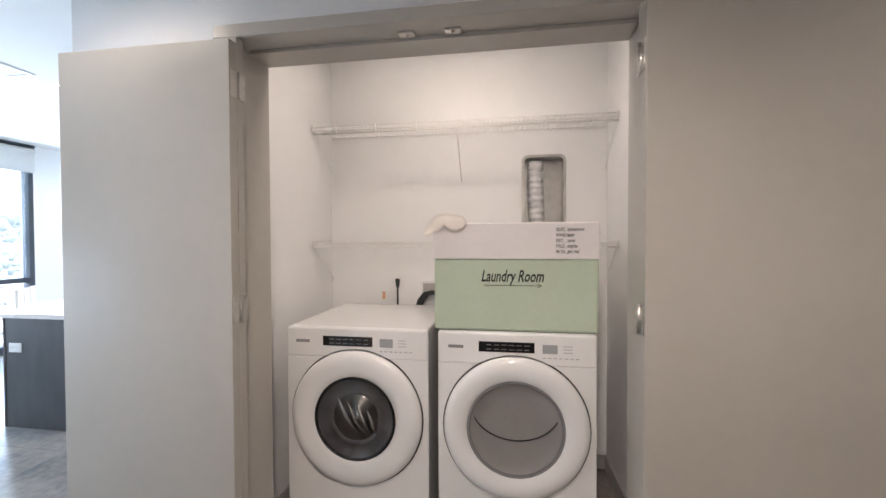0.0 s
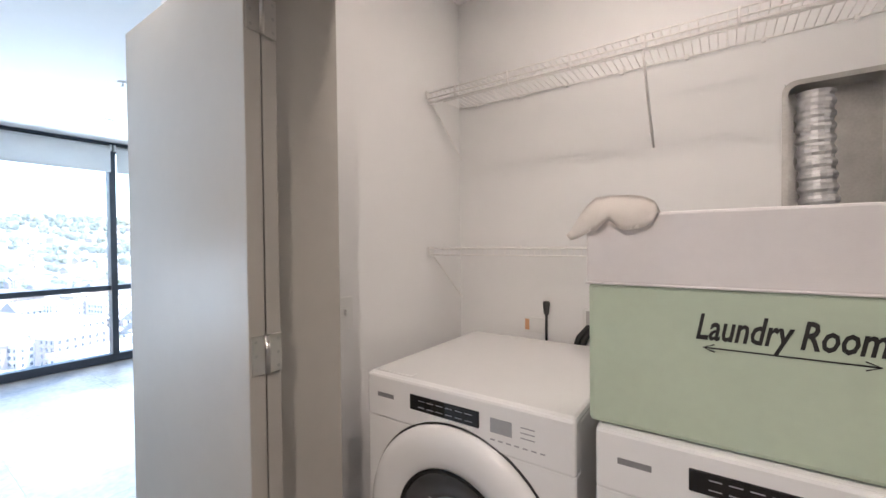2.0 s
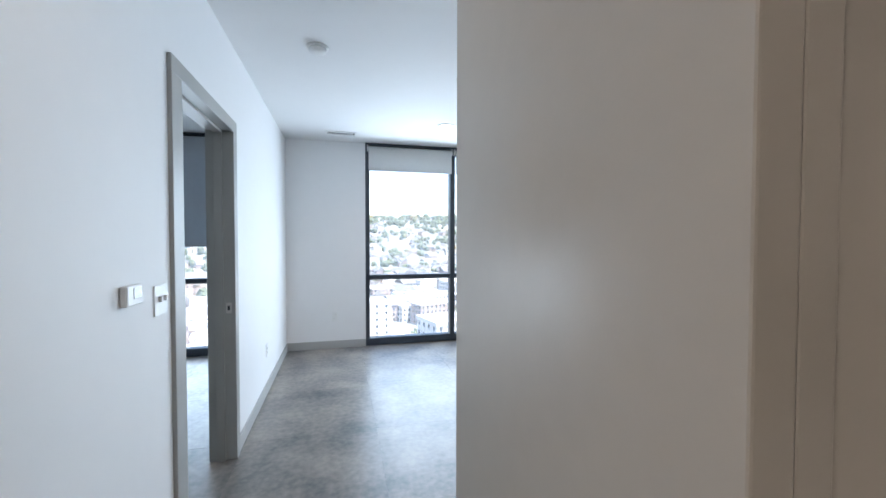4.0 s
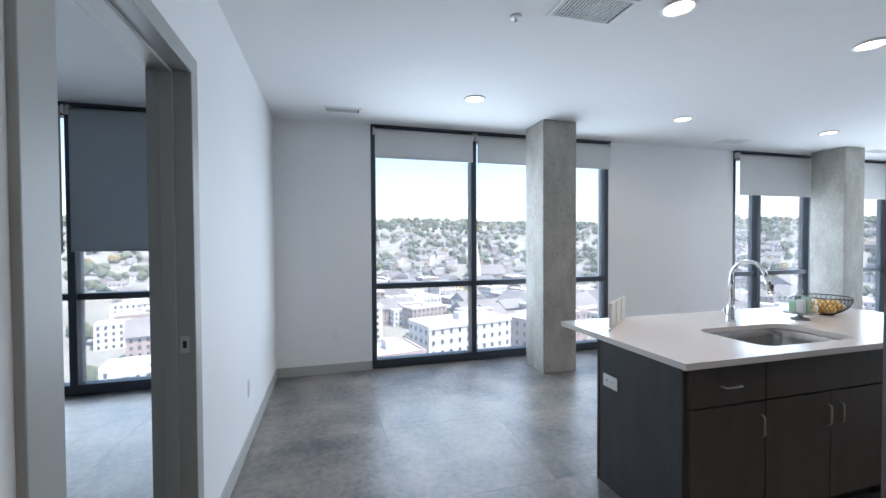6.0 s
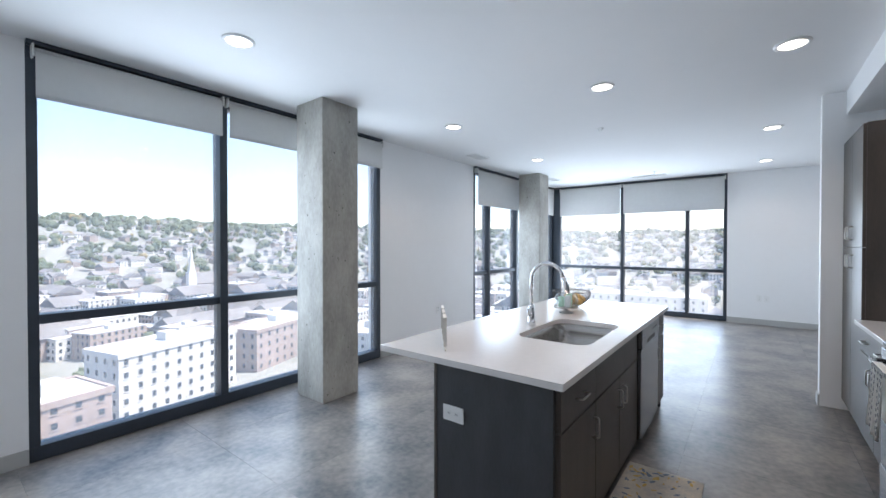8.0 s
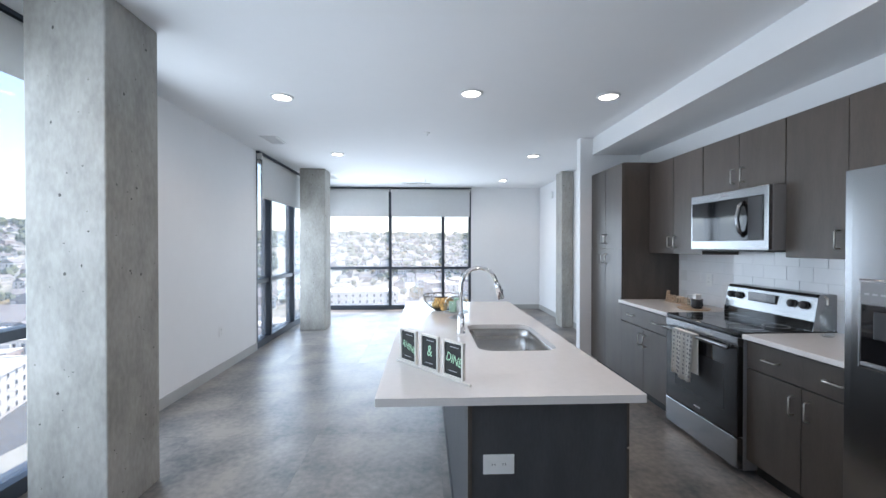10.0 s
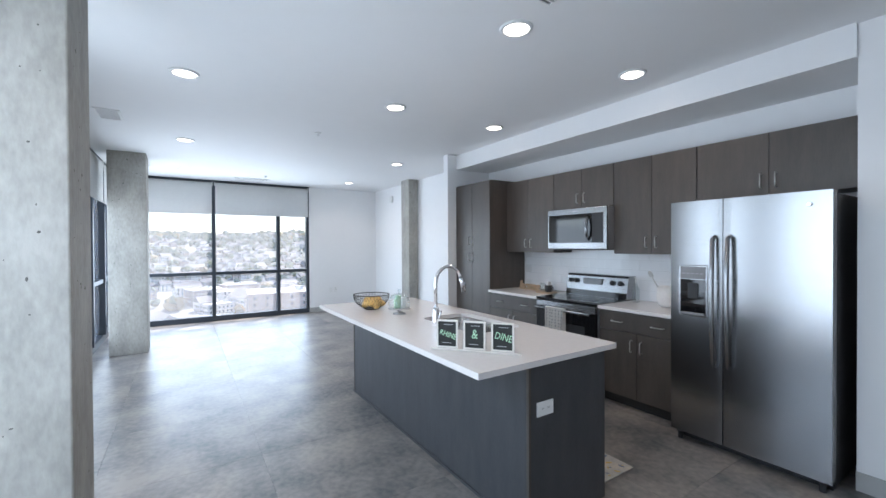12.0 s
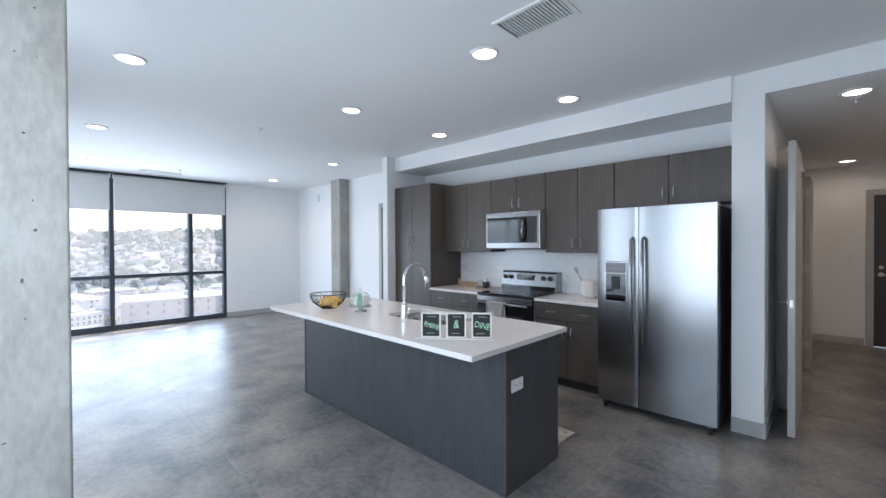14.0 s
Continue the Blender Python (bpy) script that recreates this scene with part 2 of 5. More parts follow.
def tube(points, r, seg=8, bm=None, closed=False):
    """A round bar along a line of points; r may be one radius or one for each point."""
    bm = bm or bmesh.new()
    pts = [Vector(p) for p in points]
    n = len(pts)
    rings, up = [], None
    for i, p in enumerate(pts):
        a = pts[(i - 1) % n] if closed or i else p
        b = pts[(i + 1) % n] if closed or i < n - 1 else p
        d = (b - a).normalized()
        if up is None:
            up = Vector((0, 0, 1)) if abs(d.z) < 0.9 else Vector((1, 0, 0))
        side = d.cross(up).normalized()
        up = side.cross(d).normalized()
        rr = r[i] if isinstance(r, (list, tuple)) else r
        rings.append([bm.verts.new(p + rr * (math.cos(k * math.tau / seg) * side + math.sin(k * math.tau / seg) * up)) for k in range(seg)])
    for i in range(n if closed else n - 1):
        u, v = rings[i], rings[(i + 1) % n]
        for k in range(seg):
            bm.faces.new((u[k], u[(k + 1) % seg], v[(k + 1) % seg], v[k]))
    if not closed:
        bm.faces.new(rings[0][::-1])
        bm.faces.new(rings[-1])
    return bm


def lathe(profile, centre, seg=32, axis="z", bm=None, caps=True):
    """Turns a profile of (radius, height) about an axis through centre; y turns towards -y."""
    bm = bm or bmesh.new()
    c = Vector(centre)
    rings = []
    for r, h in profile:
        ring = []
        for k in range(seg):
            a = k * math.tau / seg
            if axis == "z":
                v = Vector((r * math.cos(a), r * math.sin(a), h))
            elif axis == "y":
                v = Vector((r * math.cos(a), -h, r * math.sin(a)))
            else:
                v = Vector((-h, r * math.cos(a), r * math.sin(a)))
            ring.append(bm.verts.new(c + v))
        rings.append(ring)
    for u, v in zip(rings, rings[1:]):
        for k in range(seg):
            bm.faces.new((u[k], u[(k + 1) % seg], v[(k + 1) % seg], v[k]))
    if caps and profile[0][0] > 1e-4:
        bm.faces.new(rings[0][::-1])
    if caps and profile[-1][0] > 1e-4:
        bm.faces.new(rings[-1])
    bmesh.ops.remove_doubles(bm, verts=bm.verts, dist=1e-6)
    bmesh.ops.recalc_face_normals(bm, faces=bm.faces)
    return bm


def text(name, body, size, m, material, parent=None, depth=0.0006, shear=0.0, bold=0.0, align="CENTER"):
    """Lettering as a mesh; the text lies in the local xy plane of m."""
    cu = bpy.data.curves.new(name, "FONT")
    cu.body, cu.size, cu.extrude, cu.shear, cu.offset, cu.align_x, cu.resolution_u = body, size, depth, shear, bold, align, 2
    tmp = bpy.data.objects.new(name, cu)
    scene.collection.objects.link(tmp)
    me = bpy.data.meshes.new_from_object(tmp.evaluated_get(bpy.context.evaluated_depsgraph_get()))
    bpy.data.objects.remove(tmp)
    bm = bmesh.new()
    bm.from_mesh(me)
    bpy.data.meshes.remove(me)
    bmesh.ops.transform(bm, matrix=m, verts=bm.verts)
    return part(name, bm, material, parent)


def structure(name, bm, material, label, category):
    return tagged(part(name, bm, material), label, category, "", "structure")


FACE_S = pose(0, 0, 0, 90, 0, 0)      # reads from the south
FACE_W = pose(0, 0, 0, 90, 0, -90)    # reads from the west

# ---- large structure ----
X_W, Y_N, Y_S, Z_C, Z_H = -6.73, 10.29, 0.655, 2.73, 2.55
Y_F, Y_FB, X_END = 1.80, 1.93, -2.37          # closet front wall and where it ends at the kitchen

structure("floor_slab", boxed((-7.0, 2.4, -4.0, 10.6, -0.3, -0.004)), JOINT, "dark subfloor showing in the floor's joints", "floor")
structure("ceiling", boxed((-7.0, -1.6, -4.0, 10.6, Z_C, Z_C + 0.3)), CEIL, "flat white painted ceiling of the open living room", "ceiling")
structure("ceiling_hall", boxed((X_END + 0.13, 2.3, -4.0, Y_F, Z_H, Z_C + 0.3)), CEIL, "lower white painted ceiling of the hall", "ceiling")
structure("ceiling_closet", boxed((-1.75, 0.35, Y_FB, 3.0, Z_C - 0.06, Z_C + 0.2)), CEIL, "white closet ceiling", "ceiling")
WO = -6.95                                     # outer face of the west wall
structure("wall_west", boxed((WO, X_W, Y_S - 0.13, 1.66, 0, Z_C), (WO, X_W, 4.76, 6.89, 0, Z_C), (WO, X_W, -4, -2.0, 0, Z_C), (WO, X_W, 0.3, Y_S - 0.13, 0, Z_C),
                              (WO, X_W, 1.66, 4.76, 2.70, Z_C), (WO, X_W, 6.89, 10.51, 2.70, Z_C), (WO, X_W, -2.0, 0.3, 2.70, Z_C)),
          WALL, "white painted outer wall with tall window openings", "wall")
structure("wall_north", boxed((-3.39, -1.6, Y_N, Y_N + 0.22, 0, Z_C), (WO + 0.22, -3.39, Y_N, Y_N + 0.22, 2.70, Z_C)), WALL, "white painted end wall beside the corner window", "wall")
structure("wall_south", boxed((X_W, -4.13, Y_S - 0.13, Y_S, 0, Z_C), (-3.19, -1.6, Y_S - 0.13, Y_S, 0, Z_C), (-4.13, -3.19, Y_S - 0.13, Y_S, 2.16, Z_C)), WALL, "white painted wall with a doorway to the bedroom", "wall")
structure("wall_hall_recess", boxed((-1.73, -1.6, -2.2, Y_S - 0.13, 0, Z_C), (-1.6, 2.2, -2.33, -2.2, 0, Z_C)), WALL, "white painted wall closing the hall's recess", "wall")
structure("wall_bedroom", boxed((-6.73, -1.73, -4.0, -3.87, 0, Z_C), (-1.86, -1.73, -3.87, Y_S - 0.13, 0, Z_C)), WALL, "plain white bedroom walls", "wall")
structure("wall_hall_end", boxed((2.03, 2.16, -2.2, 0.06, 0, Z_H), (2.03, 2.16, 1.06, 3.0, 0, Z_H), (2.03, 2.16, 0.06, 1.06, 2.12, Z_H)), WALL, "white painted wall at the hall's end, around the entry door", "wall")
structure("wall_closet_front", boxed((X_END, -1.57, Y_F, Y_FB, 0, Z_C), (0.13, 2.03, Y_F, Y_FB, 0, Z_C), (-1.57, 0.13, Y_F, Y_FB, 2.28, Z_C)), WALL, "white painted wall around the laundry closet opening", "wall")
structure("wall_kitchen_end", boxed((X_END, -1.68, Y_FB, 2.0, 0, Z_C)), WALL, "short white wall end beside the refrigerator", "wall")
structure("wall_closet_inside", boxed((-1.68, -1.605, Y_FB, 2.86, 0, Z_C), (0.20, 0.30, Y_FB, 2.86, 0, Z_C), (-1.68, -0.314, 2.86, 2.96, 0, Z_C), (-0.056, 0.30, 2.86, 2.96, 0, Z_C), (-0.314, -0.056, 2.86, 2.96, 1.966, Z_C), (-0.314, -0.056, 2.86, 2.96, 0, 1.25)),
          WALL, "white painted inner walls of the laundry closet", "wall")
structure("wall_kitchen", boxed((-1.81, -1.69, 2.0, 6.06, 0, Z_C)), WALL, "white painted wall behind the kitchen cabinets", "wall")
structure("wall_kitchen_stub", boxed((-2.553, -1.69, 6.065, 6.17, 0, Z_C)), WALL, "white wall stub beside the pantry cabinet", "wall")
structure("wall_east", boxed((-1.83, -1.69, 6.17, 6.3, 0, Z_C), (-1.83, -1.69, 7.2, Y_N, 0, Z_C), (-1.83, -1.69, 6.3, 7.2, 2.15, Z_C)), WALL, "white painted east wall of the living room", "wall")
structure("soffit", boxed((-2.40, -1.81, 2.0, 6.065, 2.53, Z_C)), WALL, "white boxed soffit above the kitchen cabinets", "soffit")
structure("header", boxed((X_END, X_END + 0.13, Y_S, Y_F, Z_H, Z_C)), WALL, "white header over the opening to the hall", "wall")

# baseboards
T = 0.012
bb = boxed((X_W, X_W + T, Y_S, 1.66, 0, 0.1), (X_W, X_W + T, 4.76, 6.89, 0, 0.1), (-6.73 + T, -4.21, Y_S, Y_S + T, 0, 0.1), (-3.11, -1.6, Y_S, Y_S + T, 0, 0.1),
           (-3.39, -1.83, Y_N - T, Y_N, 0, 0.1), (-1.83 - T, -1.83, 7.28, Y_N - T, 0, 0.1), (X_END - T, X_END, Y_F, 2.0, 0, 0.11), (X_END - T, -1.58, Y_F - T, Y_F, 0, 0.11),
           (0.15, 2.03, Y_F - T, Y_F, 0, 0.1), (2.03 - T, 2.03, 1.14, Y_F - T, 0, 0.1), (-2.553 - T, -2.553, 6.065, 6.17, 0, 0.1), (-2.553 - T, -1.83, 6.17, 6.17 + T, 0, 0.1),
           (-1.605, -1.605 + T, Y_FB, 2.86, 0, 0.09), (0.20 - T, 0.20, Y_FB, 2.86, 0, 0.09), (-1.6, 0.19, 2.86 - T, 2.86, 0, 0.09))
structure("baseboard", bb, BASEB, "grey painted baseboard along the walls", "baseboard")


def column(name, x0, x1, y0, y1, seed):
    """Square cast-concrete column with eased arrises and air-bubble pits."""
    c = thing(name, ((x0 + x1) / 2, (y0 + y1) / 2, 0), "square bare cast-concrete column with small air pits", "column", "concrete columns", "structure")
    part("shaft", boxed((x0, x1, y0, y1, 0, Z_C), bev=0.008), CONC, c)
    rnd = random.Random(seed)
    bm = bmesh.new()
    for _ in range(110):
        z, s = rnd.uniform(0.05, 2.7), rnd.choice((0.003, 0.003, 0.004, 0.005, 0.008))
        side = rnd.choice("sew")
        u = rnd.uniform(0.03, 0.37)
        p = {"s": (x0 + u, y0, z), "e": (x1, y0 + u, z), "w": (x0, y0 + u, z)}[side]
        flat = (1, 0.15, 1) if side == "s" else (0.15, 1, 1)
        bmesh.ops.create_icosphere(bm, subdivisions=1, radius=s, matrix=Matrix.LocRotScale(p, Euler((0, 0, 0)), flat) @ Matrix.Diagonal((rnd.uniform(0.6, 1.4), 1, rnd.uniform(0.6, 1.4), 1)))
    part("air_pits", bm, PIT, c)["kind"] = "stuff"
    return c


column("column_1", -6.45, -6.05, 3.415, 3.82, 3)
column("column_2", -6.53, -6.11, 8.15, 8.55, 4)
column("column_3", -2.04, -1.84, 8.2, 8.52, 5)


def window(name, axis, plane, cuts, label, sign, rail=0.93):
    """Storefront window: sill, head, posts and a rail of black aluminium, one clear pane in each field."""
    w = thing(name, (plane, cuts[0], 0) if axis == "x" else (cuts[0], plane, 0), label, "window", "tall windows", "structure")
    d0, d1 = plane, plane + sign * 0.12

    def bar(pname, a0, a1, z0, z1, in0=d0, in1=d1, material=BLACKAL):
        b = (in0, in1, a0, a1, z0, z1) if axis == "x" else (a0, a1, in0, in1, z0, z1)
        return part(pname, boxed(b, bev=0.003), material, w)
    a, b = cuts[0], cuts[-1]
    bar("sill", a, b, 0.005, 0.10)
    bar("head", a, b, 2.62, 2.70)
    for i, c in enumerate(cuts):
        half = 0.032
        lo, hi = (c, c + 0.055) if i == 0 else (c - 0.055, c) if i == len(cuts) - 1 else (c - half, c + half)
        bar("post", lo, hi, 0.10, 2.62, d0 - sign * 0.02 if 0 < i < len(cuts) - 1 else d0)
    for i, (p, q) in enumerate(zip(cuts, cuts[1:])):
        lo, hi = p + (0.055 if i == 0 else 0.032), q - (0.055 if i == len(cuts) - 2 else 0.032)
        bar("rail", lo, hi, rail - 0.03, rail + 0.03)
        for z0, z1 in ((0.10, rail - 0.03), (rail + 0.03, 2.62)):
            g = bar("pane", lo, hi, z0, z1, d0 + sign * 0.055, d0 + sign * 0.063, GLASS)
            g.visible_shadow = False
    return w


window("window_1", "x", X_W, [1.66, 2.87, 4.05, 4.76], "tall black-framed window with a mid rail over the town", -1)
window("window_2", "x", X_W, [6.89, 7.38, 8.44, 9.4, 10.29], "tall black-framed corner window, shades half down", -1)
window("window_3", "y", Y_N, [-6.61, -5.20, -4.02, -3.39], "tall black-framed end window facing the wooded hill", 1)
window("window_4", "x", X_W, [-2.0, -1.10, 0.3], "bedroom window with the shade lowered", -1)
structure("corner_post", boxed((-6.85, -6.61, 10.295, 10.41, 0, 2.70)), BLACKAL, "black aluminium corner post between the windows", "window")


def shade(axis, plane, a, b, bottom, sign, cloth=SHADE):
    """Roller shade: cloth on a roll with a hem bar, bracket ends and a bead chain."""
    s = thing("roller_shade", (plane, a, 2.6) if axis == "x" else (a, plane, 2.6), "white roller shade partly lowered in front of a window" if cloth == SHADE else "grey roller shade lowered over half of the bedroom window", "roller shade", "roller shades")

    def b3(p0, p1, a0, a1, z0, z1):
        return (plane + sign * p0, plane + sign * p1, a0, a1, z0, z1) if axis == "x" else (a0, a1, plane + sign * p0, plane + sign * p1, z0, z1)
    ends = [(plane + sign * 0.045, a + 0.02, 2.655), (plane + sign * 0.045, b - 0.02, 2.655)] if axis == "x" else [(a + 0.02, plane + sign * 0.045, 2.655), (b - 0.02, plane + sign * 0.045, 2.655)]
    part("roll", tube(ends, 0.028, 14), cloth, s, smooth=True)
    part("cloth", boxed(b3(0.070, 0.072, a + 0.02, b - 0.02, bottom, 2.66)), cloth, s)
    part("hem_bar", boxed(b3(0.066, 0.076, a + 0.02, b - 0.02, bottom - 0.004, bottom + 0.022), bev=0.003), cloth, s)
    for e in (a + 0.004, b - 0.016):
        part("bracket", boxed(b3(0.0, 0.075, e, e + 0.012, 2.62, 2.70), bev=0.003), WHITEP, s)
    return s


for a, b in ((1.68, 2.86), (2.88, 4.75)):
    shade("x", X_W, a, b, 2.36, 1)
for a, b in ((6.91, 8.9), (8.92, 10.18)):
    shade("x", X_W, a, b, 2.09, 1)
for a, b in ((-6.55, -5.21), (-5.19, -3.41)):
    shade("y", Y_N, a, b, 2.075, -1)
shade("x", X_W, -1.98, -1.11, 1.36, 1, SHADEB)
shade("x", X_W, -1.09, 0.28, 1.36, 1, SHADEB)
structure("trim_window_head", boxed((X_W, X_W + 0.05, 1.66, 4.76, 2.70, 2.727), (X_W, X_W + 0.05, 6.89, 10.28, 2.70, 2.727), (-6.67, -3.39, Y_N - 0.05, Y_N, 2.70, 2.727), (X_W, X_W + 0.05, -2, 0.3, 2.70, 2.727)), BLACKAL, "black recess strip above the windows", "trim")

# ---- doors ----


def hinge(parent, x, s, z):
    """Butt hinge on the door's edge and the frame's face: two leaves, a knuckle and screws."""
    xj = x - s * 0.0
    xd, y0 = sorted((x, x - s * 0.004)), 1.6805
    h = part("hinge", boxed((*xd, 1.640, 1.677, z - 0.05, z + 0.05), (*xd, 1.684, 1.722, z - 0.05, z + 0.05), bev=0.0008), NICKEL, parent, "satin nickel hinge")
    part("knuckle", tube([(xj - s * 0.005, y0, z - 0.05), (xj - s * 0.005, y0, z + 0.05)], 0.0065, 10), NICKEL, h, smooth=True)
    for sy in (1.650, 1.712):
        for sz in (-0.036, 0, 0.036):
            part("screw", lathe([(0.0045, 0), (0.0035, 0.0015), (0.0001, 0.002)], (x - s * 0.0042, sy, z + sz), 8, "x"), GALV, h)


# laundry closet: metal frame and two leaves folded back against the wall
fr = thing("closet_door_frame", (-0.72, 1.85, 0), "taupe painted metal door frame of the laundry closet", "door frame", "", "structure")
for x0, x1 in ((-1.57, -1.507), (0.068, 0.13)):
    part("jamb", boxed((x0, x1, 1.684, 1.968, 0, 2.234), bev=0.003), TAUPE, fr)
for x0, x1 in ((-1.507, -1.466), (0.032, 0.068)):
    part("hinge_return", boxed((x0, x1, 1.684, 1.726, 0, 2.234), bev=0.003), TAUPE, fr)
part("head_jamb", boxed((-1.57, 0.13, 1.684, 1.968, 2.234, 2.285), bev=0.003), TAUPE, fr)
part("head_stop", boxed((-1.491, 0.052, 1.80, 1.90, 2.219, 2.234), bev=0.002), TAUPE, fr)
for x in (-0.80, -0.62):
    c = part("ball_catch", boxed((x - 0.03, x + 0.03, 1.75, 1.79, 2.226, 2.234), bev=0.002), NICKEL, fr, "nickel ball catch")
    part("ball", lathe([(0.009, 0.0), (0.007, -0.005), (0.0001, -0.008)], (x, 1.77, 2.226), 10), NICKEL, c, smooth=True)


def leaf(x_hinge, width, y, label):
    """Flush door leaf folded back, its free edge standing a little off the wall; a lever on the wall side."""
    d = thing("closet_door", (x_hinge, y + 0.045, 0), label, "door", "laundry closet doors")
    s = 1 if width > 0 else -1
    xf = x_hinge + width
    part("slab", boxed((min(x_hinge, xf), max(x_hinge, xf), y, y + 0.045, 0.012, 2.205), bev=0.003), TAUPE, d)
    for z in (0.28, 1.165, 2.04):
        hinge(d, x_hinge, s, z)
    xl = xf - s * 0.07
    lv = part("lever", tube([(xl, y + 0.045, 1.0), (xl, y + 0.085, 1.0), (xl - s * 0.02, y + 0.092, 1.0), (xl - s * 0.10, y + 0.092, 1.0)], 0.008, 10), NICKEL, d, "satin nickel lever", True)
    part("rose", lathe([(0.027, 0), (0.027, -0.007), (0.02, -0.011)], (xl, y + 0.045, 1.0), 20, "y"), NICKEL, lv)
    part("latch_plate", boxed((*sorted((xf - s * 0.0005, xf + s * 0.0012)), y + 0.012, y + 0.033, 0.97, 1.03), bev=0.0004), NICKEL, d)
    return d


leaf(-1.462, -0.773, 1.634, "taupe flush closet door folded back towards the wall")
leaf(0.028, 0.773, 1.634, "taupe flush closet door folded back beside the opening")

# bedroom doorway
bf = thing("bedroom_door_frame", (-3.66, 0.6, 0), "grey painted metal door frame of the open bedroom doorway", "door frame", "", "structure")
GREYF = mat("grey_frame_paint", (0.36, 0.36, 0.34), 0.4, 0, 0.03, 2)
for x0, x1 in ((-4.19, -4.11), (-3.245, -3.13)):
    part("jamb", boxed((x0, x1, Y_S - 0.15, Y_S + 0.018, 0, 2.15), bev=0.003), GREYF, bf)
part("head_jamb", boxed((-4.19, -3.13, Y_S - 0.15, Y_S + 0.018, 2.15, 2.225), bev=0.003), GREYF, bf)
for x0, x1 in ((-4.11, -4.094), (-3.261, -3.245)):
    part("stop", boxed((x0, x1, Y_S - 0.10, Y_S - 0.05, 0, 2.15), bev=0.002), GREYF, bf)
part("head_stop", boxed((-4.094, -3.261, Y_S - 0.10, Y_S - 0.05, 2.134, 2.15), bev=0.002), GREYF, bf)
sp = part("strike_plate", boxed((-4.1105, -4.108, Y_S - 0.04, Y_S - 0.005, 0.97, 1.04), bev=0.001), NICKEL, bf, "nickel strike plate")
part("latch_hole", boxed((-4.1085, -4.1072, Y_S - 0.03, Y_S - 0.016, 0.99, 1.02)), BLACKP, sp)

# entry door at the hall's end
ed = thing("entry_door", (2.06, 0.56, 0), "dark flush entry door with a nickel lever, closed", "door", "", "structure")
part("slab", boxed((2.045, 2.09, 0.07, 1.05, 0.01, 2.11), bev=0.003), DARKDOOR, ed)
for y0, y1, z0, z1 in ((1.05, 1.13, 0, 2.19), (-0.02, 0.07, 0, 2.19), (0.07, 1.05, 2.11, 2.19)):
    part("casing", boxed((2.012, 2.05, y0, y1, z0, z1), bev=0.003), BASEB, ed)
part("lever", tube([(2.045, 0.98, 1.01), (2.0, 0.98, 1.01), (1.997, 0.86, 1.01)], 0.009, 10), NICKEL, ed, "satin nickel lever", True)
for z, r in ((1.01, 0.03), (1.11, 0.026)):
    part("rose", lathe([(r, 0), (r, 0.008), (r * 0.7, 0.014)], (2.045, 0.98, z), 20, "x"), NICKEL, ed)

# closed door on the east wall, past the pantry
dd = thing("side_door", (-1.8, 6.75, 0), "closed grey door in the east wall past the pantry", "door", "", "structure")
part("slab", boxed((-1.80, -1.755, 6.33, 7.15, 0.01, 2.11), bev=0.003), GREYF, dd)
for y0, y1, z0, z1 in ((7.15, 7.225, 0, 2.19), (6.27, 6.33, 0, 2.19), (6.33, 7.15, 2.11, 2.19)):
    part("casing", boxed((-1.85, -1.75, y0, y1, z0, z1), bev=0.003), GREYF, dd)


# ---- small fixtures on walls and ceiling ----
def outlet(place, axis, label="white duplex outlet on the wall", wide=False, kind="outlet", mat_=WHITEP):
    """Wall plate with sockets or a switch; axis: the way that it faces."""
    o = thing("wall_outlet" if kind == "outlet" else "light_switch", place, label, kind, "wall plates")
    x, y, z = place
    n = Vector({"+x": (1, 0, 0), "-x": (-1, 0, 0), "-y": (0, -1, 0), "+y": (0, 1, 0)}[axis])
    u = Vector((n.y, -n.x, 0))
    w, h = (0.058, 0.036) if wide == "flat" else (0.058 if wide else 0.036, 0.058)

    def plate(pname, du, dz, hw, hh, d0, d1, material, par=o):
        p, q = Vector(place) + u * (du - hw) + n * d0, Vector(place) + u * (du + hw) + n * d1
        return part(pname, boxed((min(p.x, q.x), max(p.x, q.x), min(p.y, q.y), max(p.y, q.y), z + dz - hh, z + dz + hh), bev=0.001), material, par)
    plate("plate", 0, 0, w, h, 0.0, 0.006, mat_)
    if kind == "outlet":
        for s in (-1, 1):
            du, dz = (s * 0.02, 0) if wide == "flat" else (0, s * 0.02)
            k = plate("socket", du, dz, 0.016, 0.014, 0.006, 0.008, mat_)
            for sx in (-0.005, 0.005):
                plate("slot", du + sx, dz + 0.002, 0.0012, 0.004, 0.008, 0.0085, BLACKP, k)
    else:
        for s in ((-1, 1) if wide else (0,)):
            plate("toggle", s * 0.023, 0.004, 0.005, 0.011, 0.006, 0.018, mat_)
    return o


outlet((-6.73, 1.255, 0.42), "+x")
outlet((-6.73, 5.92, 0.46), "+x")
outlet((-5.295, Y_S, 0.40), "+y")
outlet((-2.92, Y_N, 0.465), "-y")
outlet((-2.815, Y_N, 0.465), "-y")
outlet((-3.03, Y_S, 1.22), "+y", "white double toggle light switch beside the bedroom door", True, "switch")
outlet((2.03, 1.275, 1.19), "-x", "white light switch beside the entry door", False, "switch")
outlet((-2.27, Y_F, 0.42), "-y")
outlet((-1.605, 2.07, 1.2), "+x", "white light switch inside the closet", False, "switch")
outlet((-4.15, 2.77, 0.622), "-y", "white duplex outlet on the island's end panel", "flat")
th = thing("thermostat", (-2.78, Y_S, 1.27), "small white thermostat beside the bedroom door", "thermostat")
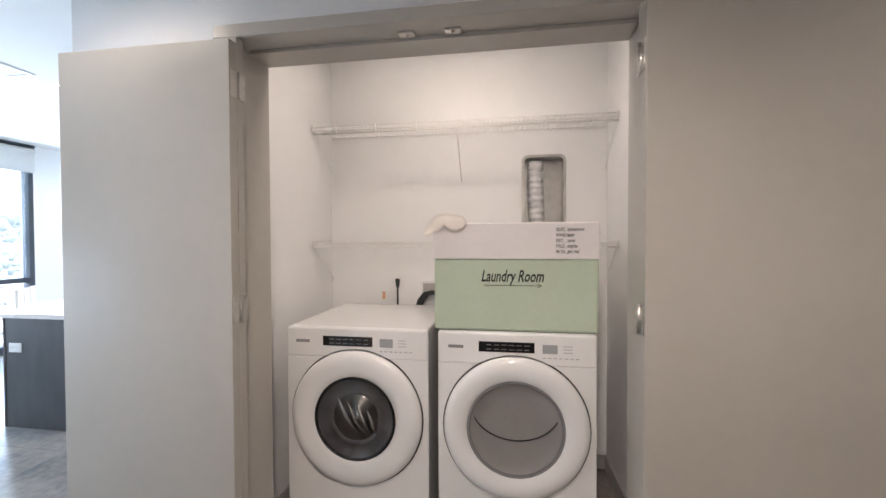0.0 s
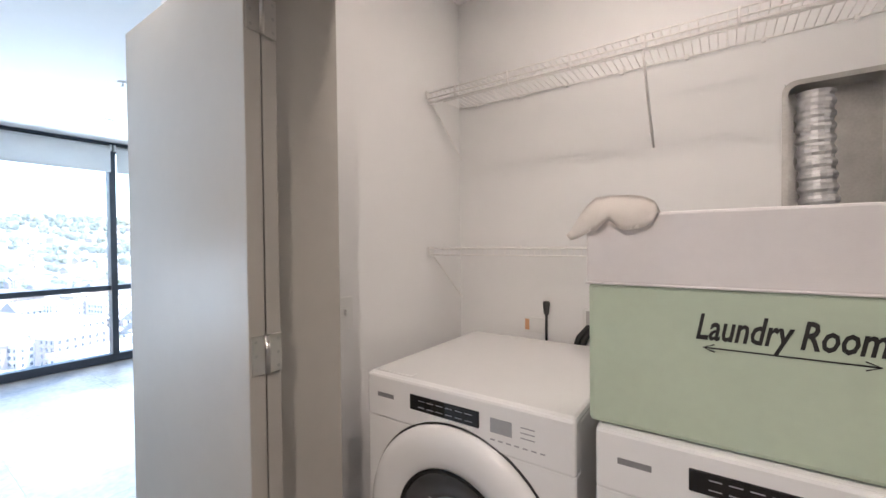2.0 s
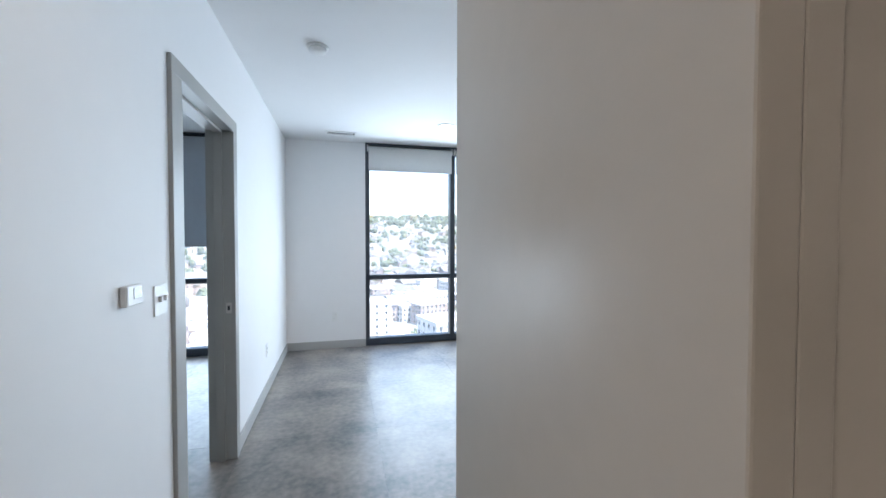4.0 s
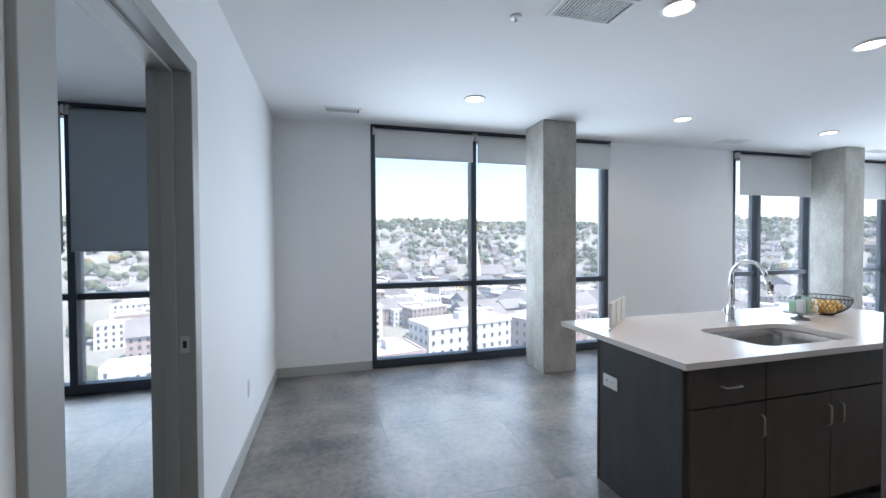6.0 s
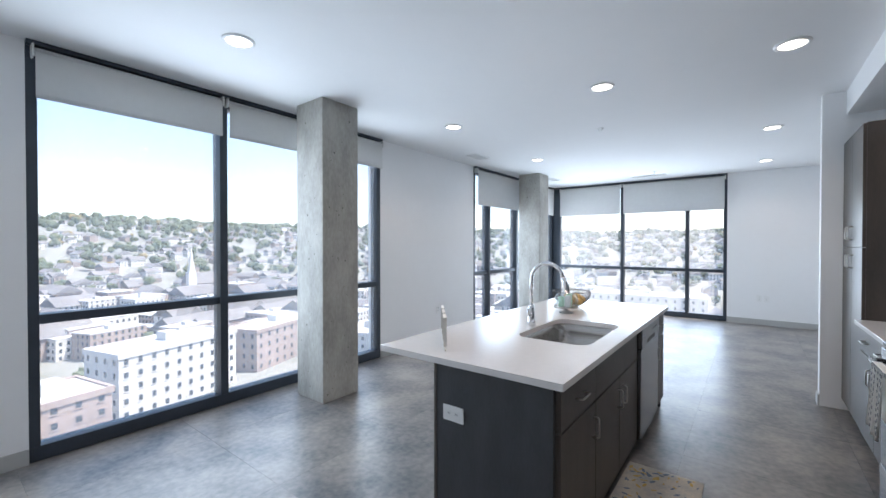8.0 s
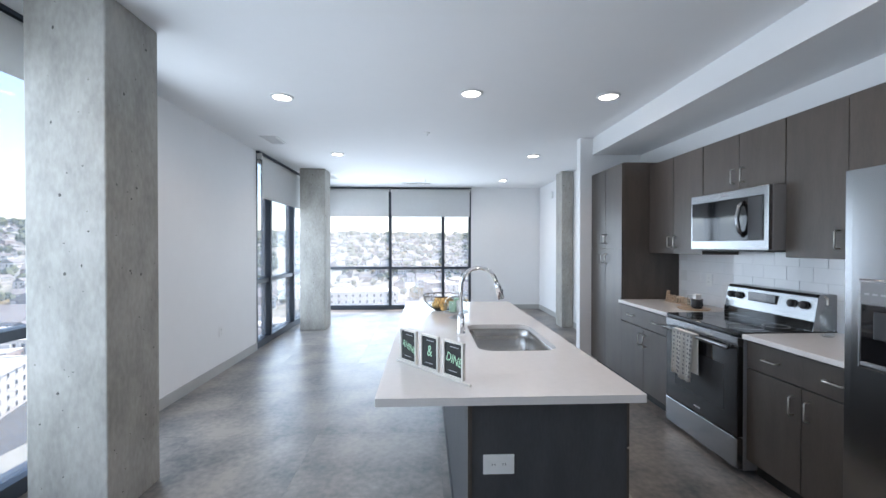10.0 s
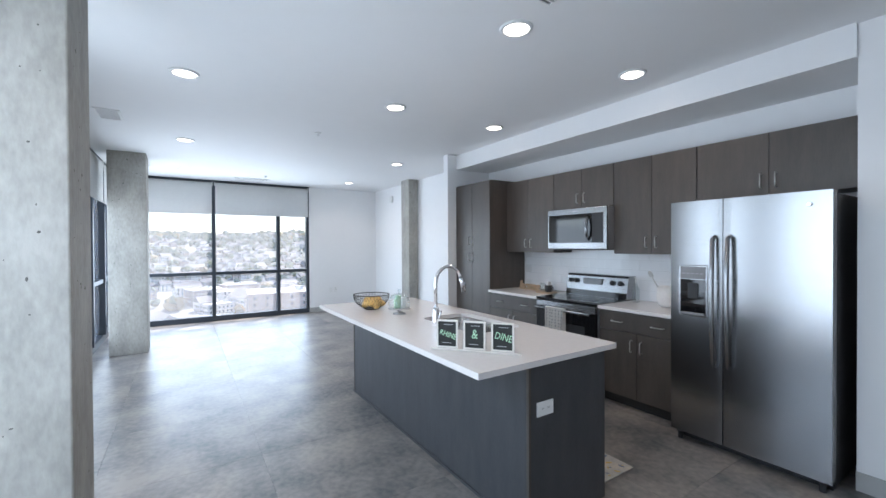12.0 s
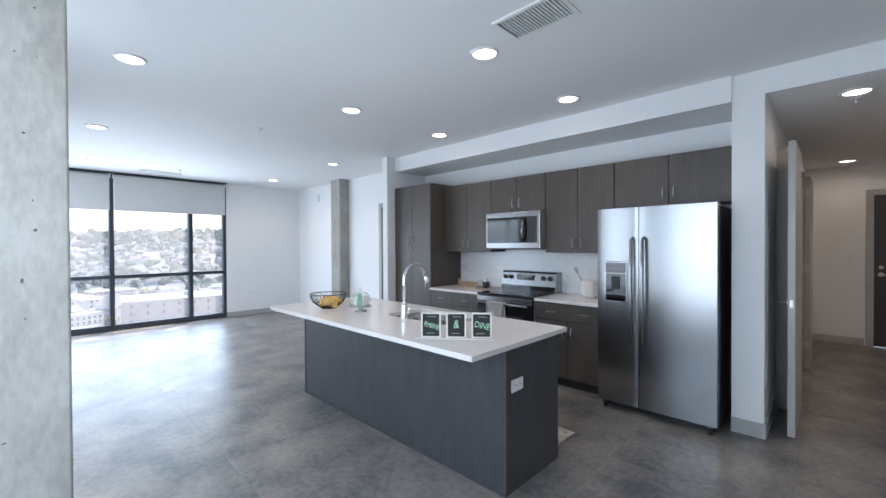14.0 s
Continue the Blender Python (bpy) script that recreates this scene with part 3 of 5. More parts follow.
part("body", boxed((-2.84, -2.73, Y_S, Y_S + 0.025, 1.235, 1.305), bev=0.006), WHITEP, th)
part("display", boxed((-2.82, -2.77, Y_S + 0.025, Y_S + 0.0265, 1.26, 1.295)), SCREEN, th)
ch = thing("door_chime", (-1.83, 9.38, 2.46), "small white alarm sounder high on the east wall", "alarm")
part("body", boxed((-1.87, -1.83, 9.32, 9.44, 2.39, 2.53), bev=0.008), WHITEP, ch)


def downlight(x, y, z, lens, label):
    d = thing("ceiling_light", (x, y, z), label, "ceiling light", "recessed downlights")
    part("trim_ring", lathe([(0.098, 0), (0.096, -0.008), (0.078, -0.012), (0.074, -0.004), (0.074, 0.0)], (x, y, z), 32), WHITEP, d, smooth=True)
    part("diffuser", lathe([(0.0001, -0.005), (0.074, -0.005), (0.074, -0.002)], (x, y, z), 32), lens, d, "glowing diffuser")


for x, y in DOWNLIGHTS:
    downlight(x, y, Z_C, LAMPG, "round recessed downlight, lit, in the white ceiling")
# Last fixture is added out of view, to go with the extra recess lamp.
for x, y in ((-1.95, 1.32), (1.5, 1.32), (-0.5, -0.2)):
    downlight(x, y, Z_H, LAMPW, "round recessed downlight, lit warm, in the hall ceiling, the recess one added")


def vent(x, y, w, l, along="y", label="white slotted supply vent in the ceiling"):
    v = thing("ceiling_vent", (x, y, Z_C), label, "vent", "ceiling vents")
    hw, hl = (w / 2, l / 2) if along == "y" else (l / 2, w / 2)
    part("backing", boxed((x - hw + 0.01, x + hw - 0.01, y - hl + 0.01, y + hl - 0.01, Z_C - 0.003, Z_C - 0.001)), VENTD, v)
    b = 0.022
    part("frame", boxed((x - hw, x + hw, y - hl, y - hl + b, Z_C - 0.01, Z_C), (x - hw, x + hw, y + hl - b, y + hl, Z_C - 0.01, Z_C), (x - hw, x - hw + b, y - hl + b, y + hl - b, Z_C - 0.01, Z_C), (x + hw - b, x + hw, y - hl + b, y + hl - b, Z_C - 0.01, Z_C)), WHITEP, v)
    n = int((2 * (hl if along == "y" else hw) - 2 * b) / 0.02)
    for i in range(n):
        k = (i + 0.5) * 0.02 + b
        q = (x - hw + b, x + hw - b, y - hl + k - 0.004, y - hl + k + 0.004, Z_C - 0.011, Z_C - 0.003) if along == "y" else (x - hw + k - 0.004, x - hw + k + 0.004, y - hl + b, y + hl - b, Z_C - 0.011, Z_C - 0.003)
        part("slat", boxed(q), WHITEP, v)


vent(-4.15, 2.64, 0.26, 0.42)
vent(-6.28, 1.35, 0.17, 0.36)
vent(-6.28, 6.32, 0.2, 0.36)
vent(-6.2, 9.0, 0.2, 0.36)
vent(-4.6, 9.7, 0.17, 0.6, "x")


def sprinkler(x, y, z=Z_C):
    s = thing("sprinkler", (x, y, z), "small white ceiling sprinkler head", "sprinkler", "sprinklers")
    part("escutcheon", lathe([(0.035, 0), (0.034, -0.006), (0.014, -0.01)], (x, y, z), 20), WHITEP, s, smooth=True)
    part("stem", tube([(x, y, z - 0.01), (x, y, z - 0.035)], 0.007, 8), WHITEP, s)
    part("deflector", lathe([(0.0001, -0.035), (0.018, -0.036), (0.018, -0.039), (0.0001, -0.04)], (x, y, z), 12), WHITEP, s)


for x, y in ((-4.34, 2.27), (-4.40, 5.92), (-4.42, 9.26)):
    sprinkler(x, y)
sprinkler(-1.75, 1.32, Z_H)
sm = thing("smoke_detector", (-4.06, 1.2, Z_C), "round white smoke detector on the ceiling", "smoke detector")
part("base", lathe([(0.07, 0), (0.07, -0.012), (0.062, -0.014)], (-4.06, 1.2, Z_C), 28), WHITEP, sm, smooth=True)
part("cover", lathe([(0.058, -0.014), (0.055, -0.034), (0.03, -0.042), (0.0001, -0.043)], (-4.06, 1.2, Z_C), 28), WHITEP, sm, smooth=True)

# ---- kitchen ----


def pull(parent, p, q, out, material=NICKEL):
    """Square-bent bar pull from p to q, standing out by the vector out."""
    p, q, o = Vector(p), Vector(q), Vector(out)
    d = (q - p).normalized() * 0.012
    pts = [p, p + o * 0.75, p + o + d * 0.6, q + o - d * 0.6, q + o * 0.75, q]
    return part("handle", tube(pts, 0.0045, 8), material, parent, "satin nickel bar pull", True)


def cabinet(name, label, x_front, x_back, y0, y1, z0, z1, fronts, group, face=-1, toe=0.0, material=CAB):
    """Cabinet with a carcass and overlay fronts. fronts: (kind, ya, yb, za, zb, handle) with a handle at 'l', 'r' (upright), 't'/'b' ends or two across ('d')."""
    c = thing(name, ((x_front + x_back) / 2, (y0 + y1) / 2, z0), label, "cabinet", group)
    s = face
    xf = x_front - s * 0.02
    part("body", boxed((min(xf, x_back), max(xf, x_back), y0, y1, z0 + toe, z1), bev=0.001), material, c)
    if toe:
        xt = x_front - s * 0.075
        part("toe_kick", boxed((min(xt, x_back), max(xt, x_back), y0, y1, z0, z0 + toe)), TOE, c)
    for kind, ya, yb, za, zb, h in fronts:
        g = 0.002
        d = part(kind, boxed((min(x_front, xf), max(x_front, xf), ya + g, yb - g, za + g, zb - g), bev=0.0015), material, c)
        o = (s * 0.03, 0, 0)
        if h[0] in "<>":                       # upright pull near the low-y (<) or high-y (>) edge; height given by t, b
            y = ya + 0.045 if h[0] == "<" else yb - 0.045
            zc = zb - 0.11 if h[1] == "t" else za + 0.11
            pull(d, (x_front, y, zc - 0.05), (x_front, y, zc + 0.05), o)
        elif h[0] == "d":                      # two flat pulls
            for f in (0.25, 0.75):
                y = ya + (yb - ya) * f
                pull(d, (x_front, y - 0.05, (za + zb) / 2), (x_front, y + 0.05, (za + zb) / 2), o)
        elif h[0] == "s":
            y = (ya + yb) / 2
            pull(d, (x_front, y - 0.05, (za + zb) / 2), (x_front, y + 0.05, (za + zb) / 2), o)
    return c


XB, XP, XU = -1.812, -2.415, -2.13
UT, UB = 2.255, 1.36
cabinet("pantry_cabinet", "tall dark wood-look pantry cabinet, doors closed", XP, XB, 5.307, 6.06, 0, 2.285,
        [("door", 5.309, 5.684, 1.40, 2.28, ">b"), ("door", 5.684, 6.058, 1.40, 2.28, "<b"), ("door", 5.309, 5.684, 0.1, 1.40, ">t"), ("door", 5.684, 6.058, 0.1, 1.40, "<t")], "kitchen cabinets", toe=0.1)
for ya, yb, zb, lab in ((4.514, 5.303, UB, "dark wood-look wall cabinet, doors closed"), (3.752, 4.51, 1.835, "short dark wall cabinet above the microwave"), (2.99, 3.748, UB, "dark wood-look wall cabinet, doors closed"), (2.02, 2.986, 1.80, "short dark cabinet above the refrigerator")):
    m = (ya + yb) / 2
    cabinet("wall_cabinet", lab, XU, XB, ya, yb, zb, UT, [("door", ya, m, zb, UT, ">b"), ("door", m, yb, zb, UT, "<b")], "kitchen cabinets")
XC = -2.42
for ya, yb in ((4.475, 5.303), (2.97, 3.70)):
    m = (ya + yb) / 2
    cabinet("base_cabinet", "dark wood-look base cabinet with a drawer over two doors", XC, XB, ya, yb, 0, 0.855,
            [("drawer", ya, yb, 0.68, 0.845, "d"), ("door", ya, m, 0.1, 0.675, ">t"), ("door", m, yb, 0.1, 0.675, "<t")], "kitchen cabinets", toe=0.1)
    wt = thing("worktop", (-2.1, m, 0.855), "white quartz worktop on a base cabinet", "worktop", "worktops")
    part("slab", boxed((-2.452, XB, ya - 0.003 if ya < 3 else ya, yb, 0.857, 0.887), bev=0.003), QUARTZ, wt)

# range
rg = thing("range", (-2.15, 4.09, 0), "stainless steel electric range with a black glass door", "range")
y0, y1, xf = 3.712, 4.465, -2.455
part("body", boxed((xf + 0.03, XB, y0, y1, 0.02, 0.86), bev=0.003), GREYP, rg)
part("cooktop", boxed((xf - 0.005, XB + 0.0, y0 - 0.003, y1 + 0.003, 0.865, 0.893), bev=0.006), BLACKG, rg, "black glass cooktop")
dr = part("oven_door", boxed((xf - 0.01, xf + 0.028, y0 + 0.003, y1 - 0.003, 0.23, 0.80), bev=0.005), BLACKG, rg, "black glass oven door")
part("door_window", boxed((xf - 0.012, xf - 0.0095, y0 + 0.12, y1 - 0.12, 0.36, 0.66), bev=0.0008), BLACKP, dr)
part("door_top_trim", boxed((xf - 0.012, xf + 0.028, y0 + 0.003, y1 - 0.003, 0.802, 0.86), bev=0.004), STEEL, rg)
hd = part("handle", tube([(xf - 0.055, y0 + 0.035, 0.79), (xf - 0.06, 4.09, 0.79), (xf - 0.055, y1 - 0.035, 0.79)], 0.015, 12), STEEL, dr, "steel bar handle", True)
for y in (y0 + 0.06, y1 - 0.06):
    part("handle_post", boxed((xf - 0.05, xf - 0.008, y - 0.012, y + 0.012, 0.778, 0.802), bev=0.003), STEEL, dr)
part("drawer", boxed((xf - 0.012, xf + 0.028, y0 + 0.003, y1 - 0.003, 0.03, 0.222), bev=0.004), STEEL, rg, "steel storage drawer")
part("badge", boxed((xf - 0.0125, xf - 0.0095, 4.06, 4.12, 0.27, 0.28)), GREYINK, dr)
bm = bmesh.new()
pr = [(-1.98, 0.893), (-1.945, 1.105), (-1.93, 1.125), (-1.82, 1.125), (-1.82, 0.893)]
f0 = [bm.verts.new((x, y0, z)) for x, z in pr]
f1 = [bm.verts.new((x, y1, z)) for x, z in pr]
bm.faces.new(f0), bm.faces.new(f1[::-1])
for i in range(5):
    bm.faces.new((f0[i], f1[i], f1[(i + 1) % 5], f0[(i + 1) % 5]))
bmesh.ops.recalc_face_normals(bm, faces=bm.faces)
bg_ = part("backguard", bm, STEEL, rg, "steel control panel")
part("vent_strip", boxed((-1.985, -1.965, y0 + 0.01, y1 - 0.01, 0.895, 0.955)), BLACKG, bg_)
part("clock_display", boxed((-1.966, -1.95, 4.0, 4.24, 1.02, 1.085), bev=0.003), BLACKG, bg_)
for y in (3.79, 3.88, 4.33, 4.41):
    k = part("knob", lathe([(0.027, 0), (0.025, 0.02), (0.02, 0.026), (0.0001, 0.027)], (-1.955, y, 1.05), 20, "x"), BLACKP, bg_, "black control knob", True)
for y, x, r in ((3.89, -2.28, 0.105), (4.29, -2.28, 0.085), (3.89, -2.06, 0.075), (4.29, -2.06, 0.1)):
    part("burner_ring", lathe([(r, 0.0), (r, 0.0006), (r - 0.003, 0.0006), (r - 0.003, 0.0)], (x, y, 0.8932), 40, caps=False), GREYP, rg)

# towel over the oven handle
TY = 4.03                                      # near edge of the towel
tw = thing("dish_towel", (xf - 0.06, 4.15, 0.47), "white printed dish towel hung over the oven handle", "towel")
bm = bmesh.new()
cols, rows_ = 14, 12
grid = []
for i in range(rows_ + 1):
    v = i / rows_
    row = []
    for j in range(cols + 1):
        u = j / cols
        y = TY + 0.24 * u - 0.03 * v * (u - 0.5)
        x = xf - 0.079 - 0.008 * math.sin(u * 14) * (0.3 + v) - 0.012 * v
        row.append(bm.verts.new((x, y, 0.808 - 0.34 * v - 0.012 * math.sin(u * 5) * v)))
    grid.append(row)
for i in range(rows_):
    for j in range(cols):
        bm.faces.new((grid[i][j], grid[i][j + 1], grid[i + 1][j + 1], grid[i + 1][j]))
bmesh.ops.solidify(bm, geom=list(bm.faces), thickness=0.004)
part("front_fall", bm, LINEN, tw, "", True)
part("fold", boxed((xf - 0.078, xf - 0.042, TY, TY + 0.24, 0.805, 0.812), bev=0.003), LINEN, tw)
part("back_fall", boxed((xf - 0.044, xf - 0.040, TY + 0.005, TY + 0.235, 0.52, 0.806)), LINEN, tw)
rnd = random.Random(8)
bm = bmesh.new()
for i in range(10):
    for j in range(6):
        y, z = TY + 0.022 + j * 0.039 + rnd.uniform(-0.004, 0.004), 0.785 - i * 0.031
        v, u = (0.808 - z) / 0.34, (y - TY) / 0.24
        x = xf - 0.0805 - 0.008 * math.sin(u * 14) * (0.3 + v) - 0.012 * v
        bmesh.ops.create_cube(bm, size=1, matrix=Matrix.LocRotScale((x - 0.001, y, z), Euler((rnd.uniform(-0.6, 0.6), 0, 0)), (0.002, rnd.uniform(0.008, 0.016), rnd.uniform(0.010, 0.018))))
part("printed_motifs", bm, GREYP, tw, "grey printed motifs")["kind"] = "stuff"

# microwave
mw = thing("microwave", (-2.03, 4.11, 1.40), "stainless steel over-the-range microwave", "microwave")
y0, y1, xf = 3.757, 4.505, -2.235
part("body", boxed((xf + 0.03, XB, y0, y1, 1.405, 1.83), bev=0.003), GREYP, mw)
part("front_frame", boxed((xf, xf + 0.03, y0, y1, 1.405, 1.83), bev=0.005), STEEL, mw)
part("door_glass", boxed((xf - 0.004, xf + 0.002, y0 + 0.035, y1 - 0.02, 1.47, 1.77), bev=0.003), BLACKG, mw, "dark door glass")
part("control_panel", boxed((xf - 0.006, xf - 0.002, y0 + 0.04, y0 + 0.16, 1.475, 1.765), bev=0.0015), BLACKP, mw)
part("handle", tube([(xf, y0 + 0.20, 1.50), (xf - 0.035, y0 + 0.20, 1.54), (xf - 0.05, y0 + 0.20, 1.62), (xf - 0.035, y0 + 0.20, 1.70), (xf, y0 + 0.20, 1.74)], 0.014, 12), STEEL, mw, "curved steel handle", True)
part("grease_filter", boxed((xf + 0.04, -1.9, y0 + 0.06, y1 - 0.06, 1.395, 1.405)), BLACKP, mw)
part("badge", boxed((xf - 0.001, xf + 0.001, 4.10, 4.17, 1.795, 1.805)), GREYINK, mw)

# refrigerator
rf = thing("refrigerator", (-2.2, 2.5, 0), "stainless steel side-by-side refrigerator with an ice dispenser", "refrigerator")
part("body", boxed((-2.53, XB - 0.01, 2.058, 2.942, 0.03, 1.745), bev=0.004), BLACKP, rf)
part("grille", boxed((-2.50, -2.45, 2.07, 2.93, 0.0, 0.07)), BLACKP, rf)
split = 2.60


def rounded_front(y0, y1, z0, z1, x0, x1):
    bm = bmesh.new()
    pts = []
    for i in range(13):
        u = i / 12
        bow = 0.004 * (1 - (2 * u - 1) ** 2) ** 0.5
        pts.append((x0 - bow + 0.004, y0 + (y1 - y0) * u))
    prof = [(x1, y0)] + pts + [(x1, y1)]
    lo, hi = [bm.verts.new((x, y, z0)) for x, y in prof], [bm.verts.new((x, y, z1)) for x, y in prof]
    n = len(prof)
    for i in range(n):
        bm.faces.new((lo[i], lo[(i + 1) % n], hi[(i + 1) % n], hi[i]))
    bm.faces.new(lo[::-1]), bm.faces.new(hi)
    bmesh.ops.recalc_face_normals(bm, faces=bm.faces)
    return bm


fd = part("freezer_door", rounded_front(split + 0.003, 2.946, 0.075, 1.757, -2.612, -2.535), STEEL, rf)
rd = part("fridge_door", rounded_front(2.05, split - 0.003, 0.075, 1.757, -2.612, -2.535), STEEL, rf)
for d, y in ((fd, split + 0.045), (rd, split - 0.045)):
    part("handle", tube([(-2.612, y, 1.50), (-2.655, y, 1.485), (-2.668, y, 1.2), (-2.668, y, 0.95), (-2.655, y, 0.625), (-2.612, y, 0.61)], 0.014, 12), STEEL, d, "long steel bar handle", True)
dp = part("ice_dispenser", boxed((-2.618, -2.60, 2.69, 2.885, 0.93, 1.30), bev=0.006), STEEL, fd)
part("recess", boxed((-2.6195, -2.614, 2.703, 2.872, 0.945, 1.195), bev=0.002), BLACKG, dp)
part("control_panel", boxed((-2.6205, -2.614, 2.703, 2.872, 1.20, 1.288), bev=0.002), GREYP, dp)
part("paddle", boxed((-2.628, -2.618, 2.75, 2.82, 1.06, 1.17), bev=0.004), BLACKP, dp)
part("drip_tray", boxed((-2.632, -2.616, 2.71, 2.865, 0.945, 0.96), bev=0.003), GREYP, dp)
for i in range(5):
    part("button", boxed((-2.6215, -2.620, 2.72 + i * 0.03, 2.738 + i * 0.03, 1.235, 1.243)), GREYINK, dp)
for y in (2.1, 2.9):
    part("foot", tube([(-2.56, y, 0.0), (-2.56, y, 0.05)], 0.018, 10), BLACKP, rf)
part("badge", lathe([(0.012, 0), (0.011, 0.002)], (-2.6225, 2.15, 1.68), 16, "x"), NICKEL, rd)

# ---- island ----
IX0, IX1, IY0, IY1 = -4.262, -3.615, 2.77, 5.19
isl = thing("kitchen_island", (-4.0, 4.0, 0), "dark slate-coloured back and end panels of the kitchen island", "island")
part("back_panel", boxed((IX0, IX0 + 0.02, IY0 + 0.021, IY1 - 0.021, 0.0, 0.855), bev=0.0015), CABSLATE, isl)
part("end_panel", boxed((IX0, -3.66, IY0, IY0 + 0.02, 0.0, 0.855), bev=0.0015), CABSLATE, isl)
part("end_panel", boxed((IX0, -3.66, IY1 - 0.02, IY1, 0.0, 0.855), bev=0.0015), CABSLATE, isl)
part("corner_strip", boxed((IX0 - 0.004, IX0 + 0.012, IY0 - 0.004, IY0 + 0.012, 0.0, 0.854), bev=0.001), CAB, isl)
part("corner_strip", boxed((IX0 - 0.004, IX0 + 0.012, IY1 - 0.012, IY1 + 0.004, 0.0, 0.854), bev=0.001), CAB, isl)
part("shoe_mould", boxed((IX0 - 0.012, IX0, IY0, IY1, 0, 0.018), bev=0.003), CABSLATE, isl)
XI = -3.638
cabinet("island_cabinet", "dark wood-look island cabinet with one drawer over a door", XI, IX0 + 0.022, 2.792, 3.25, 0, 0.855,
        [("drawer", 2.792, 3.25, 0.66, 0.845, "s"), ("door", 2.792, 3.25, 0.1, 0.655, ">t")], "island cabinets", 1, 0.1)
sc = cabinet("sink_cabinet", "dark wood-look sink cabinet with two doors", XI, IX0 + 0.022, 3.252, 4.15, 0, 0.64,
             [("door", 3.252, 3.70, 0.1, 0.655, ">t"), ("door", 3.70, 4.15, 0.1, 0.655, "<t"), ("false_front", 3.252, 4.15, 0.66, 0.845, "n")], "island cabinets", 1, 0.1)
cabinet("island_cabinet", "narrow dark island cabinet with a drawer over a door", XI, IX0 + 0.022, 4.79, 5.168, 0, 0.855,
        [("drawer", 4.79, 5.168, 0.66, 0.845, "s"), ("door", 4.79, 5.168, 0.1, 0.655, "<t")], "island cabinets", 1, 0.1)
dw = thing("dishwasher", (-3.9, 4.47, 0), "stainless steel dishwasher built into the island", "dishwasher")
part("body", boxed((IX0 + 0.03, XI - 0.02, 4.16, 4.78, 0.1, 0.85)), BLACKP, dw)
part("door", boxed((XI - 0.018, XI + 0.022, 4.163, 4.777, 0.11, 0.715), bev=0.004), STEEL, dw)
cp = part("control_panel", boxed((XI - 0.018, XI + 0.028, 4.163, 4.777, 0.72, 0.85), bev=0.006), STEEL, dw)
part("pocket_handle", boxed((XI + 0.02, XI + 0.0295, 4.34, 4.60, 0.735, 0.765), bev=0.003), BLACKP, cp)
part("badge", boxed((XI + 0.0275, XI + 0.029, 4.20, 4.26, 0.795, 0.805)), GREYP, cp)
for i in range(4):
    part("button", boxed((XI + 0.0275, XI + 0.0295, 4.52 + i * 0.045, 4.545 + i * 0.045, 0.80, 0.812)), BLACKP, cp)
part("toe_kick", boxed((IX0 + 0.05, XI - 0.07, 4.16, 4.78, 0, 0.1)), TOE, dw)

# island top with a rounded sink cut-out
SX0, SX1, SY0, SY1, SR = -4.14, -3.715, 3.36, 4.06, 0.085


def round_rect(x0, x1, y0, y1, r, n=6):
    out = []
    for cx, cy, a0 in ((x1 - r, y1 - r, 0), (x0 + r, y1 - r, 90), (x0 + r, y0 + r, 180), (x1 - r, y0 + r, 270)):
        for i in range(n + 1):
            a = radians(a0 + 90 * i / n)
            out.append((cx + r * math.cos(a), cy + r * math.sin(a)))
    return out


def ring_slab(outer, inner, z0, z1):
    """A slab between two outlines of equal count."""
    bm = bmesh.new()
    n = len(outer)
    loops = [[bm.verts.new((x, y, z)) for x, y in pts] for pts, z in ((outer, z1), (inner, z1), (inner, z0), (outer, z0))]
    for a, b in ((0, 1), (1, 2), (2, 3), (3, 0)):
        for i in range(n):
            bm.faces.new((loops[a][i], loops[a][(i + 1) % n], loops[b][(i + 1) % n], loops[b][i]))
    bmesh.ops.recalc_face_normals(bm, faces=bm.faces)
    return bm


it = thing("island_worktop", (-4.1, 3.96, 0.857), "white quartz island worktop with an undermount sink cut-out", "worktop", "worktops")
part("slab", ring_slab(round_rect(-4.605, -3.605, 2.73, 5.19, 0.004), round_rect(SX0, SX1, SY0, SY1, SR), 0.857, 0.887), QUARTZ, it)
sk = thing("sink", (-3.93, 3.71, 0.66), "brushed stainless steel undermount sink", "sink")
bm = bmesh.new()
prev = None
for ins, z, r in ((-0.012, 0.8565, SR + 0.01), (-0.006, 0.852, SR), (0.0, 0.80, SR), (0.012, 0.69, SR), (0.05, 0.668, SR * 0.9), (0.17, 0.662, 0.04)):
    ring = [bm.verts.new((x, y, z)) for x, y in round_rect(SX0 + ins, SX1 - ins, SY0 + ins, SY1 - ins, r)]
    if prev:
        for i in range(len(ring)):
            bm.faces.new((prev[i], prev[(i + 1) % len(ring)], ring[(i + 1) % len(ring)], ring[i]))
    prev = ring
bm.faces.new(prev)
bmesh.ops.recalc_face_normals(bm, faces=bm.faces)
part("bowl", bm, STEELD, sk, "", True)
part("drain", lathe([(0.045, 0.001), (0.04, 0.004), (0.02, 0.002), (0.0001, 0.001)], (-3.93, 3.71, 0.662), 24), CHROME, sk, smooth=True)

